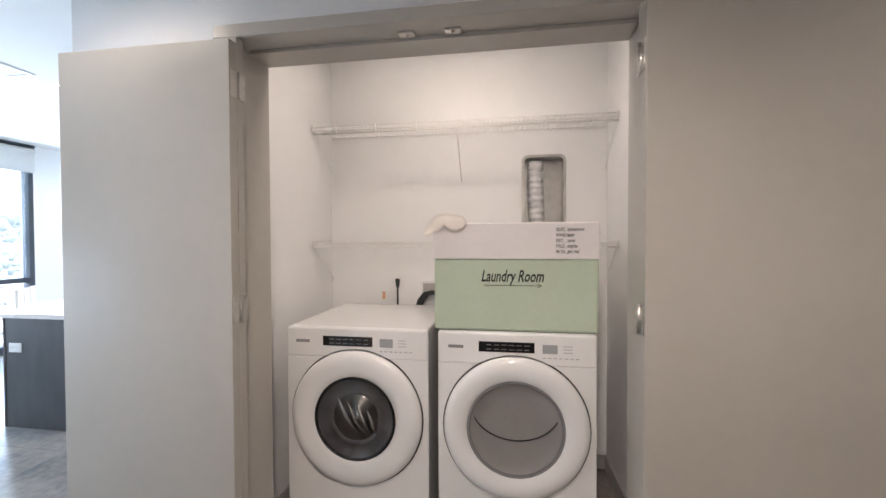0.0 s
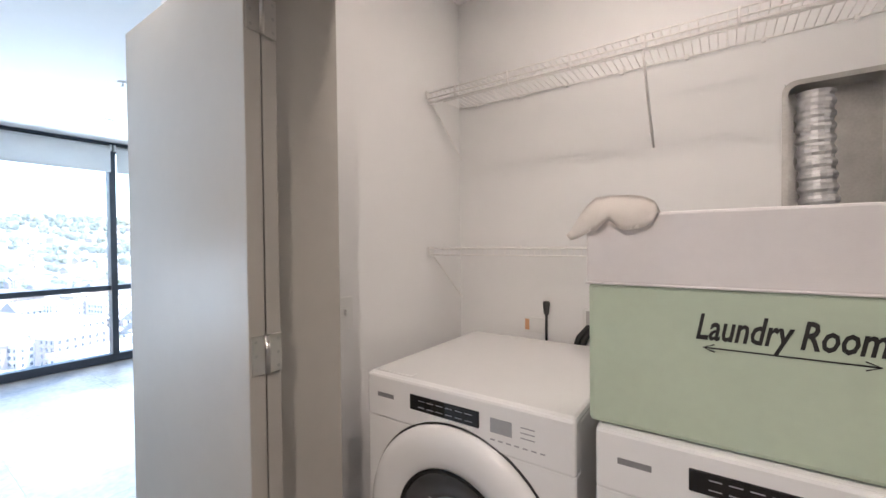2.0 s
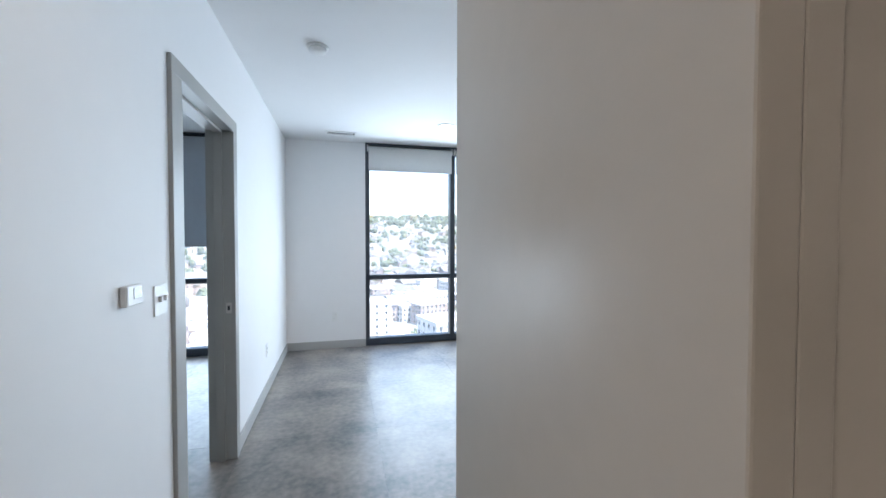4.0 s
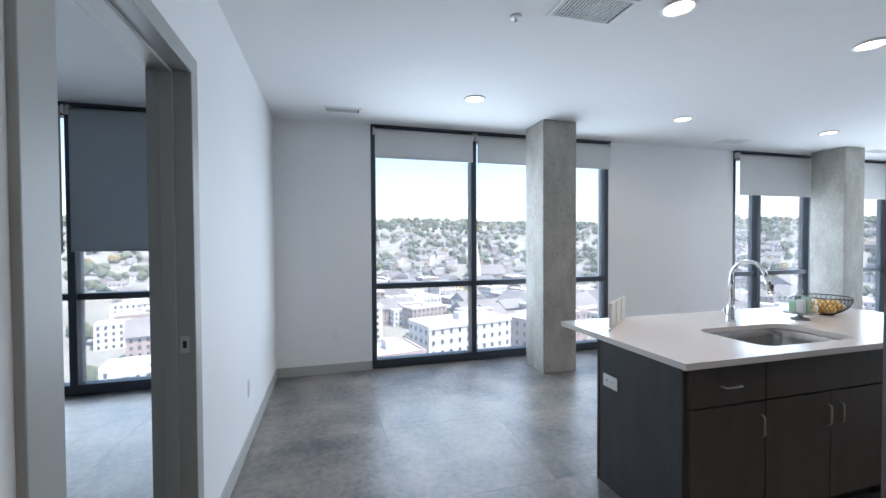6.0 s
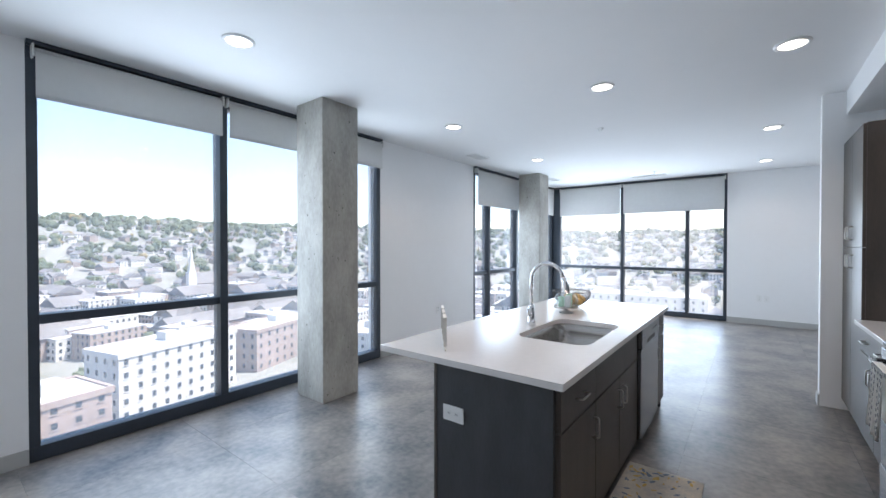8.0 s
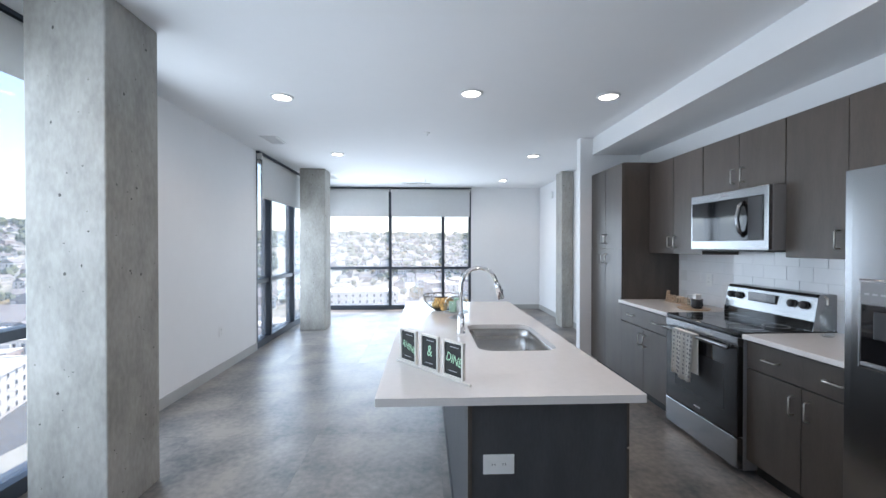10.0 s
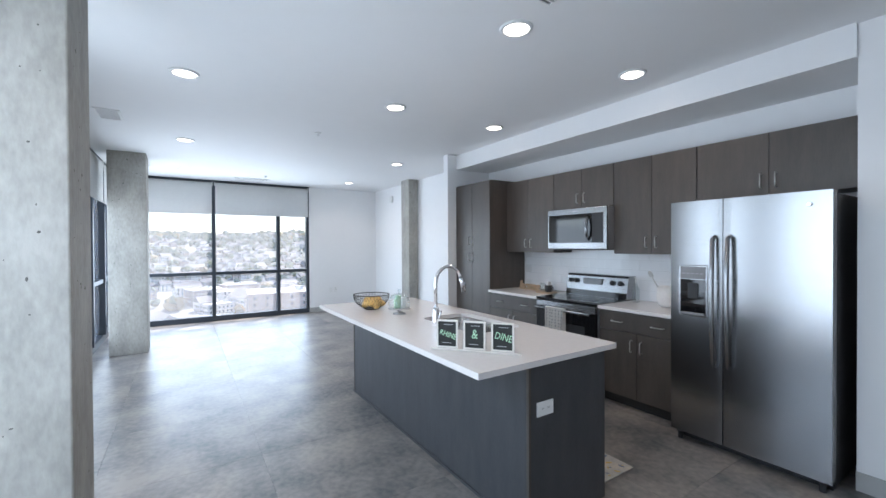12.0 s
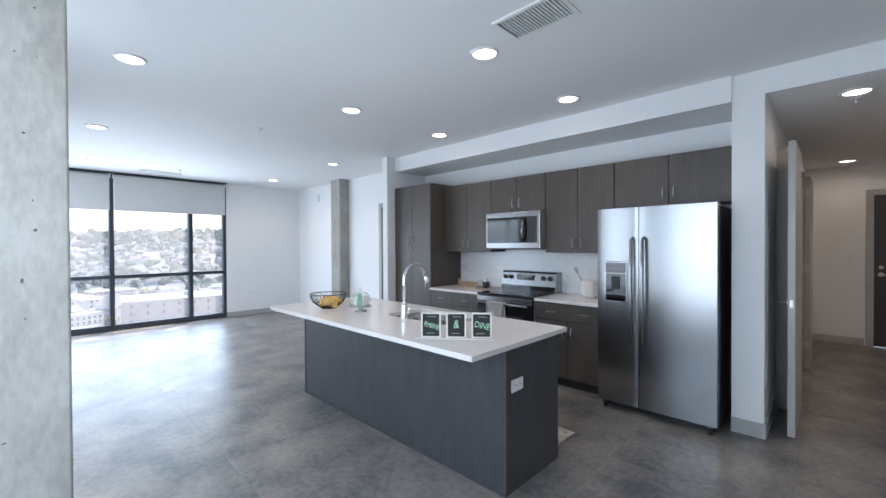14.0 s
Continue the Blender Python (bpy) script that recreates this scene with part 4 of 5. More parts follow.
fc = thing("faucet", (-4.205, 3.73, 0.887), "chrome gooseneck pull-down kitchen faucet", "faucet")
part("base", lathe([(0.028, 0), (0.027, 0.02), (0.022, 0.1), (0.019, 0.13), (0.0001, 0.131)], (-4.205, 3.73, 0.887), 20), CHROME, fc, smooth=True)
neck = [(-4.205, 3.73, 1.0), (-4.205, 3.73, 1.18)]
for i in range(1, 13):
    a = math.pi * (1 - i / 12 * 0.93)
    neck.append((-4.095 + 0.11 * math.cos(a), 3.73, 1.185 + 0.115 * math.sin(a)))
part("neck", tube(neck, 0.0125, 12), CHROME, fc, "", True)
ex, ez = neck[-1][0], neck[-1][2]
part("spray_head", tube([(ex, 3.73, ez), (ex + 0.012, 3.73, ez - 0.03), (ex + 0.03, 3.73, ez - 0.10)], [0.015, 0.017, 0.02], 14), CHROME, fc, "", True)
part("spray_button", boxed((ex + 0.03, ex + 0.04, 3.722, 3.738, ez - 0.08, ez - 0.04), bev=0.003), BLACKP, fc)
part("lever", tube([(-4.205, 3.712, 0.95), (-4.205, 3.68, 0.955), (-4.20, 3.672, 1.0)], 0.008, 10), CHROME, fc, "", True)

# chalkboard signs on a wooden stand
st = thing("chalkboard_sign", (-4.40, 3.02, 0.887), "three small white-framed chalkboards lettered in green on a wooden stand", "sign")
p0, p1 = Vector((-4.545, 3.195, 0)), Vector((-4.26, 2.85, 0))
along = (p1 - p0).normalized()
nrm = Vector((along.y, -along.x, 0))
part("stand", tube([p0 - along * 0.02 + Vector((0, 0, 0.893)), p1 + along * 0.02 + Vector((0, 0, 0.892))], 0.005, 6), PALEWOOD, st)
for i, (word, high, tilt) in enumerate((("RHINE", 0.043, -16), ("&", 0.07, 0), ("DINE", 0.052, -12))):
    c = p0 + (p1 - p0) * ((i + 0.5) / 3)
    m = Matrix.Translation(c + Vector((0, 0, 0.902))) @ Matrix(((along.x, 0, -along.y, 0), (along.y, 0, along.x, 0), (0, 1, 0, 0), (0, 0, 0, 1)))
    # local x along the row, local y up, local z towards the reader
    if m.to_3x3().determinant() < 0 or (m.to_3x3() @ Vector((0, 0, 1))).x > 0:
        m = Matrix.Translation(c + Vector((0, 0, 0.902))) @ Matrix(((along.x, 0, along.y, 0), (along.y, 0, -along.x, 0), (0, 1, 0, 0), (0, 0, 0, 1)))

    def lb(*b, bev=0.0):
        bm = boxed(*b, bev=bev)
        bmesh.ops.transform(bm, matrix=m, verts=bm.verts)
        bmesh.ops.recalc_face_normals(bm, faces=bm.faces)
        return bm
    w, h, f = 0.058, 0.148, 0.008
    fr_ = part("picture_frame", lb((-w, w, 0, f, -0.008, 0.008), (-w, w, h - f, h, -0.008, 0.008), (-w, -w + f, f, h - f, -0.008, 0.008), (w - f, w, f, h - f, -0.008, 0.008)), PALEWOOD, st)
    part("chalkboard", lb((-w + f, w - f, f, h - f, -0.004, 0.003)), SLATE, fr_)
    part("backboard", lb((-w + f, w - f, f, h - f, -0.0065, -0.0045)), PALEWOOD, fr_)
    text("lettering", word, high, m @ pose(0, 0.057, 0.0035, 0, 0, tilt) @ Matrix.Diagonal((0.78, 1, 1, 1)), CHALK, fr_, 0.0004, 0.1, 0.0001)
    for u0, u1, v0 in ((-0.03, 0.02, 0.024), (-0.02, 0.03, 0.122)):
        part("small_print", lb((u0, u1, v0, v0 + 0.003, 0.003, 0.0036)), GREYINK, fr_)

# wire fruit bowl with lemons
wb = thing("fruit_bowl", (-4.28, 4.70, 0.887), "black wire bowl of lemons on the island", "bowl")
bm = bmesh.new()


def wr(z):
    return {0.0: 0.06, 0.02: 0.095, 0.05: 0.132, 0.09: 0.155, 0.125: 0.158}[z]


levels = (0.0, 0.02, 0.05, 0.09, 0.125)
for k in range(36):
    for tw_ in (-0.25, 0.25):
        tube([(-4.28 + wr(z) * math.cos(k * math.tau / 36 + tw_ * i / 2), 4.70 + wr(z) * math.sin(k * math.tau / 36 + tw_ * i / 2), 0.891 + z) for i, z in enumerate(levels)], 0.0014, 4, bm)
for z in (0.0, 0.125):
    tube([(-4.28 + wr(z) * math.cos(k * math.tau / 32), 4.70 + wr(z) * math.sin(k * math.tau / 32), 0.891 + z) for k in range(32)], 0.004, 6, bm, True)
part("wire_basket", bm, BLACKP, wb)
rnd = random.Random(5)
for i in range(14):
    a, r = i * 2.4, 0.03 + 0.055 * (i % 3) / 2
    c = (-4.28 + r * math.cos(a), 4.70 + r * math.sin(a), 0.925 + 0.011 * (i // 3))
    le = thing("lemon", c, "yellow lemon in the wire bowl", "lemon", "lemons in the bowl")
    bm = lathe([(0.0001, -0.046), (0.006, -0.042), (0.02, -0.03), (0.030, -0.008), (0.030, 0.008), (0.02, 0.03), (0.006, 0.042), (0.0001, 0.046)], (0, 0, 0), 14)
    bmesh.ops.transform(bm, matrix=Matrix.Translation(c) @ Euler((rnd.uniform(0.9, 2.1), rnd.uniform(-0.4, 0.4), rnd.uniform(0, 6))).to_matrix().to_4x4(), verts=bm.verts)
    part("peel", bm, LEMON, le, "", True)

# glass cloche on a small stand
cl = thing("cake_stand", (-4.19, 4.33, 0.887), "small footed cake stand under a clear glass dome", "cake stand")
c = (-4.19, 4.33, 0.887)
part("foot", lathe([(0.055, 0), (0.05, 0.008), (0.018, 0.018), (0.016, 0.03), (0.05, 0.038), (0.095, 0.042), (0.095, 0.048), (0.0001, 0.048)], c, 28), STONEW, cl, "", True)
do = part("dome", lathe([(0.088, 0.049), (0.09, 0.09), (0.082, 0.13), (0.055, 0.158), (0.015, 0.168), (0.0001, 0.169)], c, 28), CLEAR, cl, "clear glass dome", True)
part("knob", lathe([(0.006, 0.168), (0.007, 0.178), (0.014, 0.19), (0.009, 0.203), (0.0001, 0.206)], c, 14), CLEAR, do, "", True)
for i, (dx, dy, mt) in enumerate(((-0.03, -0.02, MINT), (0.025, -0.03, CERAMIC), (0.01, 0.035, MINT))):
    sp_ = thing("soap_bar", (c[0] + dx, c[1] + dy, 0.936), "small wrapped pastel bar under the glass dome", "bar", "bars under the dome")
    part("bar", boxed((c[0] + dx - 0.022, c[0] + dx + 0.022, c[1] + dy - 0.014, c[1] + dy + 0.014, 0.936, 1.015 + 0.01 * i), bev=0.005), mt, sp_)

# worktop clutter
hs = thing("wooden_word", (-2.05, 4.98, 0.887), "cut-out wooden word on the worktop", "decoration")
text("lettering", "home", 0.15, Matrix.Translation((-2.03, 5.0, 0.890)) @ FACE_W, OAK, hs, 0.012, 0.2, 0.003)
part("base_strip", boxed((-2.045, -2.015, 4.83, 5.17, 0.887, 0.895), bev=0.002), OAK, hs)
tr = thing("wooden_tray", (-2.10, 4.66, 0.887), "small round wooden tray", "tray")
part("board", lathe([(0.12, 0.0), (0.125, 0.006), (0.125, 0.012), (0.0001, 0.012)], (-2.10, 4.66, 0.887), 32), OAK, tr)
jr = thing("glass_jar", (-2.06, 4.74, 0.899), "small clear glass jar on the tray", "jar")
part("jar", lathe([(0.036, 0), (0.04, 0.01), (0.04, 0.085), (0.034, 0.095)], (-2.06, 4.74, 0.899), 20), CLEAR, jr, "", True)
mg = thing("mug", (-2.10, 4.62, 0.899), "black stoneware mug on the tray", "mug")
part("body", lathe([(0.032, 0), (0.042, 0.012), (0.044, 0.08), (0.040, 0.08), (0.038, 0.02), (0.0001, 0.016)], (-2.10, 4.62, 0.899), 24), BLACKP, mg, "", True)
part("handle", tube([(-2.10, 4.58, 0.965), (-2.10, 4.555, 0.96), (-2.10, 4.55, 0.935), (-2.10, 4.58, 0.92)], 0.006, 8), BLACKP, mg, "", True)
nb = thing("napkin_block", (-2.06, 4.64, 0.979), "folded white card set in the mug", "card")
part("card", boxed((-2.125, -2.075, 4.60, 4.64, 0.93, 1.02), bev=0.003), CERAMIC, nb)
bt = thing("soap_bottle", (-2.0, 3.60, 0.887), "clear glass bottle with a steel spout", "bottle")
part("bottle", lathe([(0.03, 0), (0.032, 0.01), (0.032, 0.13), (0.012, 0.165), (0.012, 0.19)], (-2.0, 3.60, 0.887), 20), CLEAR, bt, "", True)
part("spout", tube([(-2.0, 3.60, 1.077), (-2.0, 3.60, 1.115), (-2.02, 3.60, 1.13)], 0.006, 8), NICKEL, bt)
ck = thing("utensil_crock", (-2.02, 3.28, 0.887), "white textured ceramic utensil crock", "crock")
part("crock", lathe([(0.06, 0), (0.078, 0.03), (0.088, 0.09), (0.082, 0.15), (0.066, 0.185), (0.058, 0.185), (0.07, 0.09), (0.0001, 0.03)], (-2.02, 3.28, 0.887), 32), CERAMIC, ck, "", True)
bm = bmesh.new()
for i in range(11):
    z = 0.025 + i * 0.0145
    r = 0.07 + 0.019 * math.sin(min(1.0, z / 0.185) * 2.9)
    for k in range(18):
        a = (k + 0.5 * (i % 2)) * math.tau / 18
        bmesh.ops.create_icosphere(bm, subdivisions=1, radius=0.008, matrix=Matrix.LocRotScale((-2.02 + r * math.cos(a), 3.28 + r * math.sin(a), 0.887 + z), None, (0.8, 0.8, 1.1)))
part("raised_dots", bm, CERAMIC, ck, "", True)["kind"] = "stuff"
for k, (dy, tilt, mt) in enumerate(((0.09, 0.6, STONEW), (-0.05, -0.35, PALEWOOD), (-0.085, -0.6, STONEW))):
    u = thing("wooden_spoon", (-2.02, 3.28, 0.95), "pale wooden kitchen spoon standing in the crock", "spoon", "utensils in the crock")
    tip = (-2.03, 3.28 + dy * 1.6, 1.15)
    part("handle", tube([(-2.02, 3.28 + dy * 0.2, 0.93), tip], 0.006, 8), mt, u)
    bm = bmesh.new()
    bmesh.ops.create_icosphere(bm, subdivisions=2, radius=0.03, matrix=Matrix.LocRotScale((tip[0], tip[1] + dy * 0.12, tip[2] + 0.02), Euler((-tilt, 0, 0)), (0.3, 0.75, 1.25)))
    part("bowl", bm, mt, u, "", True)
outlet((-1.822, 4.85, 1.12), "-x", "white duplex outlet on the tiled backsplash")

# rug in front of the sink
rg2 = thing("kitchen_rug", (-3.43, 3.4, 0), "patterned runner in cream, blue and mustard before the sink cabinet", "rug")
part("pile", boxed((-3.66, -3.25, 2.85, 4.05, 0.001, 0.009), bev=0.003), RUGM, rg2)
rnd = random.Random(12)
for nm, mt, n in (("blue_motifs", RUGB, 150), ("mustard_motifs", RUGY, 110)):
    bm = bmesh.new()
    for _ in range(n):
        x, y, s, a = rnd.uniform(-3.64, -3.27), rnd.uniform(2.87, 4.03), rnd.uniform(0.012, 0.028), rnd.uniform(0, 3.14)
        bmesh.ops.create_icosphere(bm, subdivisions=1, radius=s, matrix=Matrix.LocRotScale((x, y, 0.009), Euler((0, 0, a)), (1.0, 0.4, 0.04)))
    part(nm, bm, mt, rg2)["kind"] = "stuff"

# ---- laundry closet ----


def machine(x0, label, washer):
    """Front-load washer or dryer: rounded cabinet, tilted console, round door with a glass port."""
    x1, yf, yb, top = x0 + 0.71, 2.068, 2.80, 1.015
    cx, cz = (x0 + x1) / 2, 0.582
    m = thing("washing_machine" if washer else "tumble_dryer", (cx, (yf + yb) / 2, 0), label, "washer" if washer else "dryer", "laundry machines")
    part("cabinet", boxed((x0, x1, yf + 0.03, yb, 0.02, top - 0.012), bev=0.012), WHITEE, m)
    part("lid", boxed((x0, x1, yf + 0.008, yb, top - 0.024, top), bev=0.011), WHITEE, m)
    con = part("console", boxed((x0, x1, yf + 0.0, yf + 0.05, 0.866, top - 0.004), bev=0.009), WHITEE, m)
    part("front_panel", boxed((x0, x1, yf + 0.004, yf + 0.05, 0.10, 0.870), bev=0.006), WHITEE, m)
    part("kick_panel", boxed((x0 + 0.01, x1 - 0.01, yf + 0.03, yf + 0.05, 0.02, 0.10)), GREYP, m)
    for fx in (x0 + 0.05, x1 - 0.05):
        for fy in (yf + 0.08, yb - 0.08):
            part("foot", tube([(fx, fy, 0), (fx, fy, 0.03)], 0.022, 10), RUBBER, m)
    # controls
    strip = part("button_strip", boxed((cx - 0.165, cx + 0.085, yf - 0.004, yf + 0.004, 0.925, 0.972), bev=0.002), BLACKG, con)
    for r_ in range(2):
        for i in range(6):
            part("button_print", boxed((cx - 0.13 + i * 0.034, cx - 0.107 + i * 0.034, yf - 0.0048, yf - 0.003, 0.937 + r_ * 0.02, 0.939 + r_ * 0.02)), GREYINK, strip)
    part("display", boxed((cx + 0.12, cx + 0.185, yf - 0.002, yf + 0.004, 0.925, 0.965), bev=0.001), SCREEN, con)
    for i in range(7):
        part("legend", boxed((cx + 0.12 + i * 0.024, cx + 0.134 + i * 0.024, yf - 0.001, yf + 0.003, 0.903, 0.907)), GREYINK, con)
    for i in range(3):
        part("legend", boxed((cx + 0.21, cx + 0.25, yf - 0.001, yf + 0.003, 0.93 + i * 0.014, 0.933 + i * 0.014)), GREYINK, con)
    part("brand_mark", boxed((x0 + 0.05, x0 + 0.12, yf - 0.0015, yf + 0.003, 0.938, 0.952)), GREYP, con)
    if washer:
        part("dispenser_drawer", boxed((x0 + 0.02, x0 + 0.17, yf + 0.03, yf + 0.06, top - 0.001, top + 0.002), bev=0.001), WHITEE, m)
    # door
    R, r = 0.325, (0.200 if washer else 0.217)
    part("door_gasket", lathe([(R + 0.006, 0.0), (R + 0.006, 0.012), (R - 0.004, 0.012)], (cx, yf + 0.012, cz), 56, "y", caps=False), BLACKP, m, "", True)
    d = part("door", lathe([(R, 0.0), (R, 0.022), (R - 0.008, 0.034), (R - 0.03, 0.042), (R - 0.06, 0.046), (r + 0.03, 0.040), (r + 0.004, 0.034), (r, 0.028), (r, 0.0)], (cx, yf + 0.012, cz), 64, "y"), WHITEE, m, "round white door with a glass port", True)
    part("port_ring", lathe([(r + 0.002, 0.034), (r - 0.008, 0.037), (r - 0.012, 0.030)], (cx, yf + 0.012, cz), 56, "y", caps=False), BLACKG if washer else GREYP, d, "", True)
    if washer:
        part("door_bowl", lathe([(r - 0.008, 0.032), (r - 0.03, 0.014), (0.135, 0.011), (0.125, 0.018), (0.118, 0.011), (0.0001, 0.010)], (cx, yf + 0.012, cz), 48, "y", caps=False), mat("dark_bowl_glass", (0.12, 0.12, 0.125), 0.12, 0.3, 0.45, 14), d, "dark glass bowl", True)
        for k in range(4):
            part("drum_baffle", tube([(cx - 0.09 + k * 0.05, yf - 0.003, cz + 0.09 - k * 0.02), (cx - 0.05 + k * 0.045, yf - 0.003, cz + 0.0 - k * 0.01), (cx + 0.01 + k * 0.03, yf - 0.003, cz - 0.07)], [0.004, 0.012, 0.004], 8), DRUM, d, "", True)
        part("drum_back", lathe([(0.112, 0.0), (0.1, -0.004), (0.0001, -0.006)], (cx, yf + 0.0, cz), 40, "y"), DRUM, d, "", True)
    else:
        part("drum", lathe([(r - 0.010, 0.030), (r - 0.022, 0.014), (0.12, 0.011), (0.0001, 0.010)], (cx, yf + 0.012, cz), 48, "y", caps=False), mat("dryer_drum", (0.40, 0.385, 0.37), 0.35, 0.0), d, "", True)
        part("drum_lip", tube([(cx + (r - 0.02) * math.cos(radians(a)), yf - 0.002, cz + 0.09 + (r - 0.02) * 0.75 * math.sin(radians(a))) for a in range(200, 341, 10)], 0.003, 6), BLACKP, d)
    gp = part("port_glass", lathe([(r - 0.006, 0.034), (r - 0.04, 0.042), (r - 0.1, 0.047), (0.0001, 0.049)], (cx, yf + 0.012, cz), 48, "y", caps=False), DOORGL, d, "tinted port glass", True)
    return m


machine(-1.490, "white front-load washing machine, door closed", True)
machine(-0.735, "white front-load tumble dryer with a storage bin on top", False)

# storage bin on the dryer
bn = thing("storage_bin", (-0.385, 2.27, 1.017), "sage green fabric laundry bin with a white lid band and lettering", "storage bin")
bx0, bx1, by0, by1 = -0.752, -0.018, 2.078, 2.48
part("body", boxed((bx0, bx1, by0, by1, 1.018, 1.352), bev=0.012), SAGE, bn)
lidp = part("lid_band", boxed((bx0 - 0.003, bx1 + 0.004, by0 - 0.004, by1 + 0.004, 1.350, 1.512), bev=0.006), CANVAS, bn, "white canvas cuff")
part("piping", tube([(bx0 - 0.004, by0 - 0.005, 1.351), (bx1 + 0.005, by0 - 0.005, 1.351)], 0.003, 6), CANVAS, bn)
text("lettering", "Laundry Room", 0.075, Matrix.Translation((-0.395, by0 - 0.0012, 1.245)) @ FACE_S @ Matrix.Diagonal((0.62, 1, 1, 1)), INK, bn, 0.0006, 0.3, 0.0014)
ar = part("arrow_line", boxed((-0.52, -0.262, by0 - 0.0018, by0 + 0.001, 1.226, 1.2285)), INK, bn)
for s, x in ((-1, -0.52), (1, -0.262)):
    part("arrow_head", tube([(x - s * 0.02, by0 - 0.001, 1.235), (x, by0 - 0.001, 1.2272), (x - s * 0.02, by0 - 0.001, 1.2195)], 0.0013, 5), INK, bn)
for i, (a, b) in enumerate((("SORT", "tomorrow"), ("WASH", "later"), ("DRY", "soon"), ("FOLD", "maybe"), ("IRON", "get real"))):
    z = 1.472 - i * 0.0245
    text("small_lettering", a, 0.021, Matrix.Translation((-0.202, by0 - 0.0052, z)) @ FACE_S @ Matrix.Diagonal((0.75, 1, 1, 1)), INK, lidp, 0.0004, 0, 0.0002, "LEFT")
    text("small_lettering", b, 0.024, Matrix.Translation((-0.155, by0 - 0.0052, z)) @ FACE_S @ Matrix.Diagonal((0.7, 1, 1, 1)), INK, lidp, 0.0004, 0.3, 0.0003, "LEFT")
    part("rule_line", boxed((-0.172, -0.158, by0 - 0.0055, by0 - 0.003, z - 0.001, z)), INK, lidp)

# sleep mask draped over the bin's corner
sm_ = thing("sleep_mask", (-0.72, 2.1, 1.512), "ivory satin sleep mask draped over the bin's corner", "sleep mask")
bm = bmesh.new()
gr = []
for i in range(17):
    u = i / 16 * 2 - 1
    row = []
    hi_ = 0.05 * (1 - abs(u) ** 3.2) ** 0.5 + 0.002
    lo_ = -0.042 * (1 - abs(u) ** 3.2) ** 0.5 + 0.030 * math.exp(-(u / 0.18) ** 2)
    for j in range(7):
        v = j / 6
        w_ = lo_ + (hi_ - lo_) * v
        x = -0.70 + 0.1 * u
        drop = -0.75 * max(0.0, -(x + 0.74))
        row.append(bm.verts.new((x, 2.064 - 0.014 * math.cos(u * 1.4) + 0.05 * v ** 2, 1.510 + w_ * 0.9 + drop)))
    gr.append(row)
for i in range(16):
    for j in range(6):
        bm.faces.new((gr[i][j], gr[i + 1][j], gr[i + 1][j + 1], gr[i][j + 1]))
bmesh.ops.solidify(bm, geom=list(bm.faces), thickness=0.014)
part("mask", bm, SATIN, sm_, "", True)


def wire_shelf(z, hooks):
    """Ventilated wire shelf with a front lip, wall clips and slanted braces."""
    s = thing("wire_shelf", (-0.7, 2.7, z), "white coated wire shelf fixed across the closet", "wire shelf", "closet shelves")
    xa, xb, yf, yb = -1.595, 0.19, 2.571, 2.853
    bm = bmesh.new()
    n = int((xb - xa) / 0.0254)
    for i in range(n + 1):
        x = xa + i * (xb - xa) / n
        tube([(x, yb, z), (x, yf, z), (x, yf - 0.001, z - 0.028)], 0.0015, 4, bm)
    part("cross_wires", bm, WIRE, s)["kind"] = "stuff"
    for y, zz in ((yb - 0.004, z - 0.003), (yf + 0.13, z - 0.003), (yf + 0.002, z - 0.003), (yf - 0.002, z - 0.030)):
        part("rail", tube([(xa, y, zz), (xb, y, zz)], 0.0032, 6), WIRE, s, "", True)
    if hooks:
        part("hang_rod", tube([(xa, yf + 0.01, z - 0.045), (xb, yf + 0.01, z - 0.045)], 0.0055, 6), WIRE, s, "", True)
        for i in range(7):
            x = xa + 0.15 + i * 0.25
            part("rod_hook", tube([(x, yf - 0.002, z), (x, yf - 0.004, z - 0.04), (x, yf + 0.008, z - 0.052), (x, yf + 0.018, z - 0.042)], 0.0032, 6), WIRE, s, "", True)
    for x in (-0.708,):
        part("brace", tube([(x, yf, z - 0.002), (x, yb + 0.005, z - 0.32)], 0.005, 6), WIRE, s, "", True)
    for x in (xa + 0.004, xb - 0.004):
        part("end_bracket", boxed((x - 0.004, x + 0.004, yf - 0.012, yf + 0.03, z - 0.035, z + 0.006), bev=0.002), WIRE, s)
        part("side_brace", tube([(x, yf, z - 0.01), (x, yb, z - 0.26)], 0.0026, 6), WIRE, s, "", True)
    for i in range(8):
        x = xa + 0.1 + i * 0.225
        part("wall_clip", boxed((x - 0.006, x + 0.006, yb - 0.008, yb + 0.006, z - 0.012, z + 0.008), bev=0.002), WIRE, s)
    return s


wire_shelf(2.135, True)
wire_shelf(1.425, False)

# dryer vent box and foil duct
vb = thing("dryer_vent_box", (-0.185, 2.9, 1.25), "recessed galvanised dryer vent box in the wall", "vent box")
inner, outer = round_rect(-0.306, -0.064, 1.26, 1.958, 0.03), round_rect(-0.322, -0.048, 1.245, 1.974, 0.04)
bm = bmesh.new()
lp = [[bm.verts.new((x, y, z)) for x, z in pts] for pts, y in ((outer, 2.858), (outer, 2.852), (inner, 2.852), (inner, 2.955))]
for a, b in zip(lp, lp[1:]):
    for i in range(len(a)):
        bm.faces.new((a[i], a[(i + 1) % len(a)], b[(i + 1) % len(a)], b[i]))
bm.faces.new(lp[-1])
bmesh.ops.recalc_face_normals(bm, faces=bm.faces)
part("box", bm, GALV, vb)
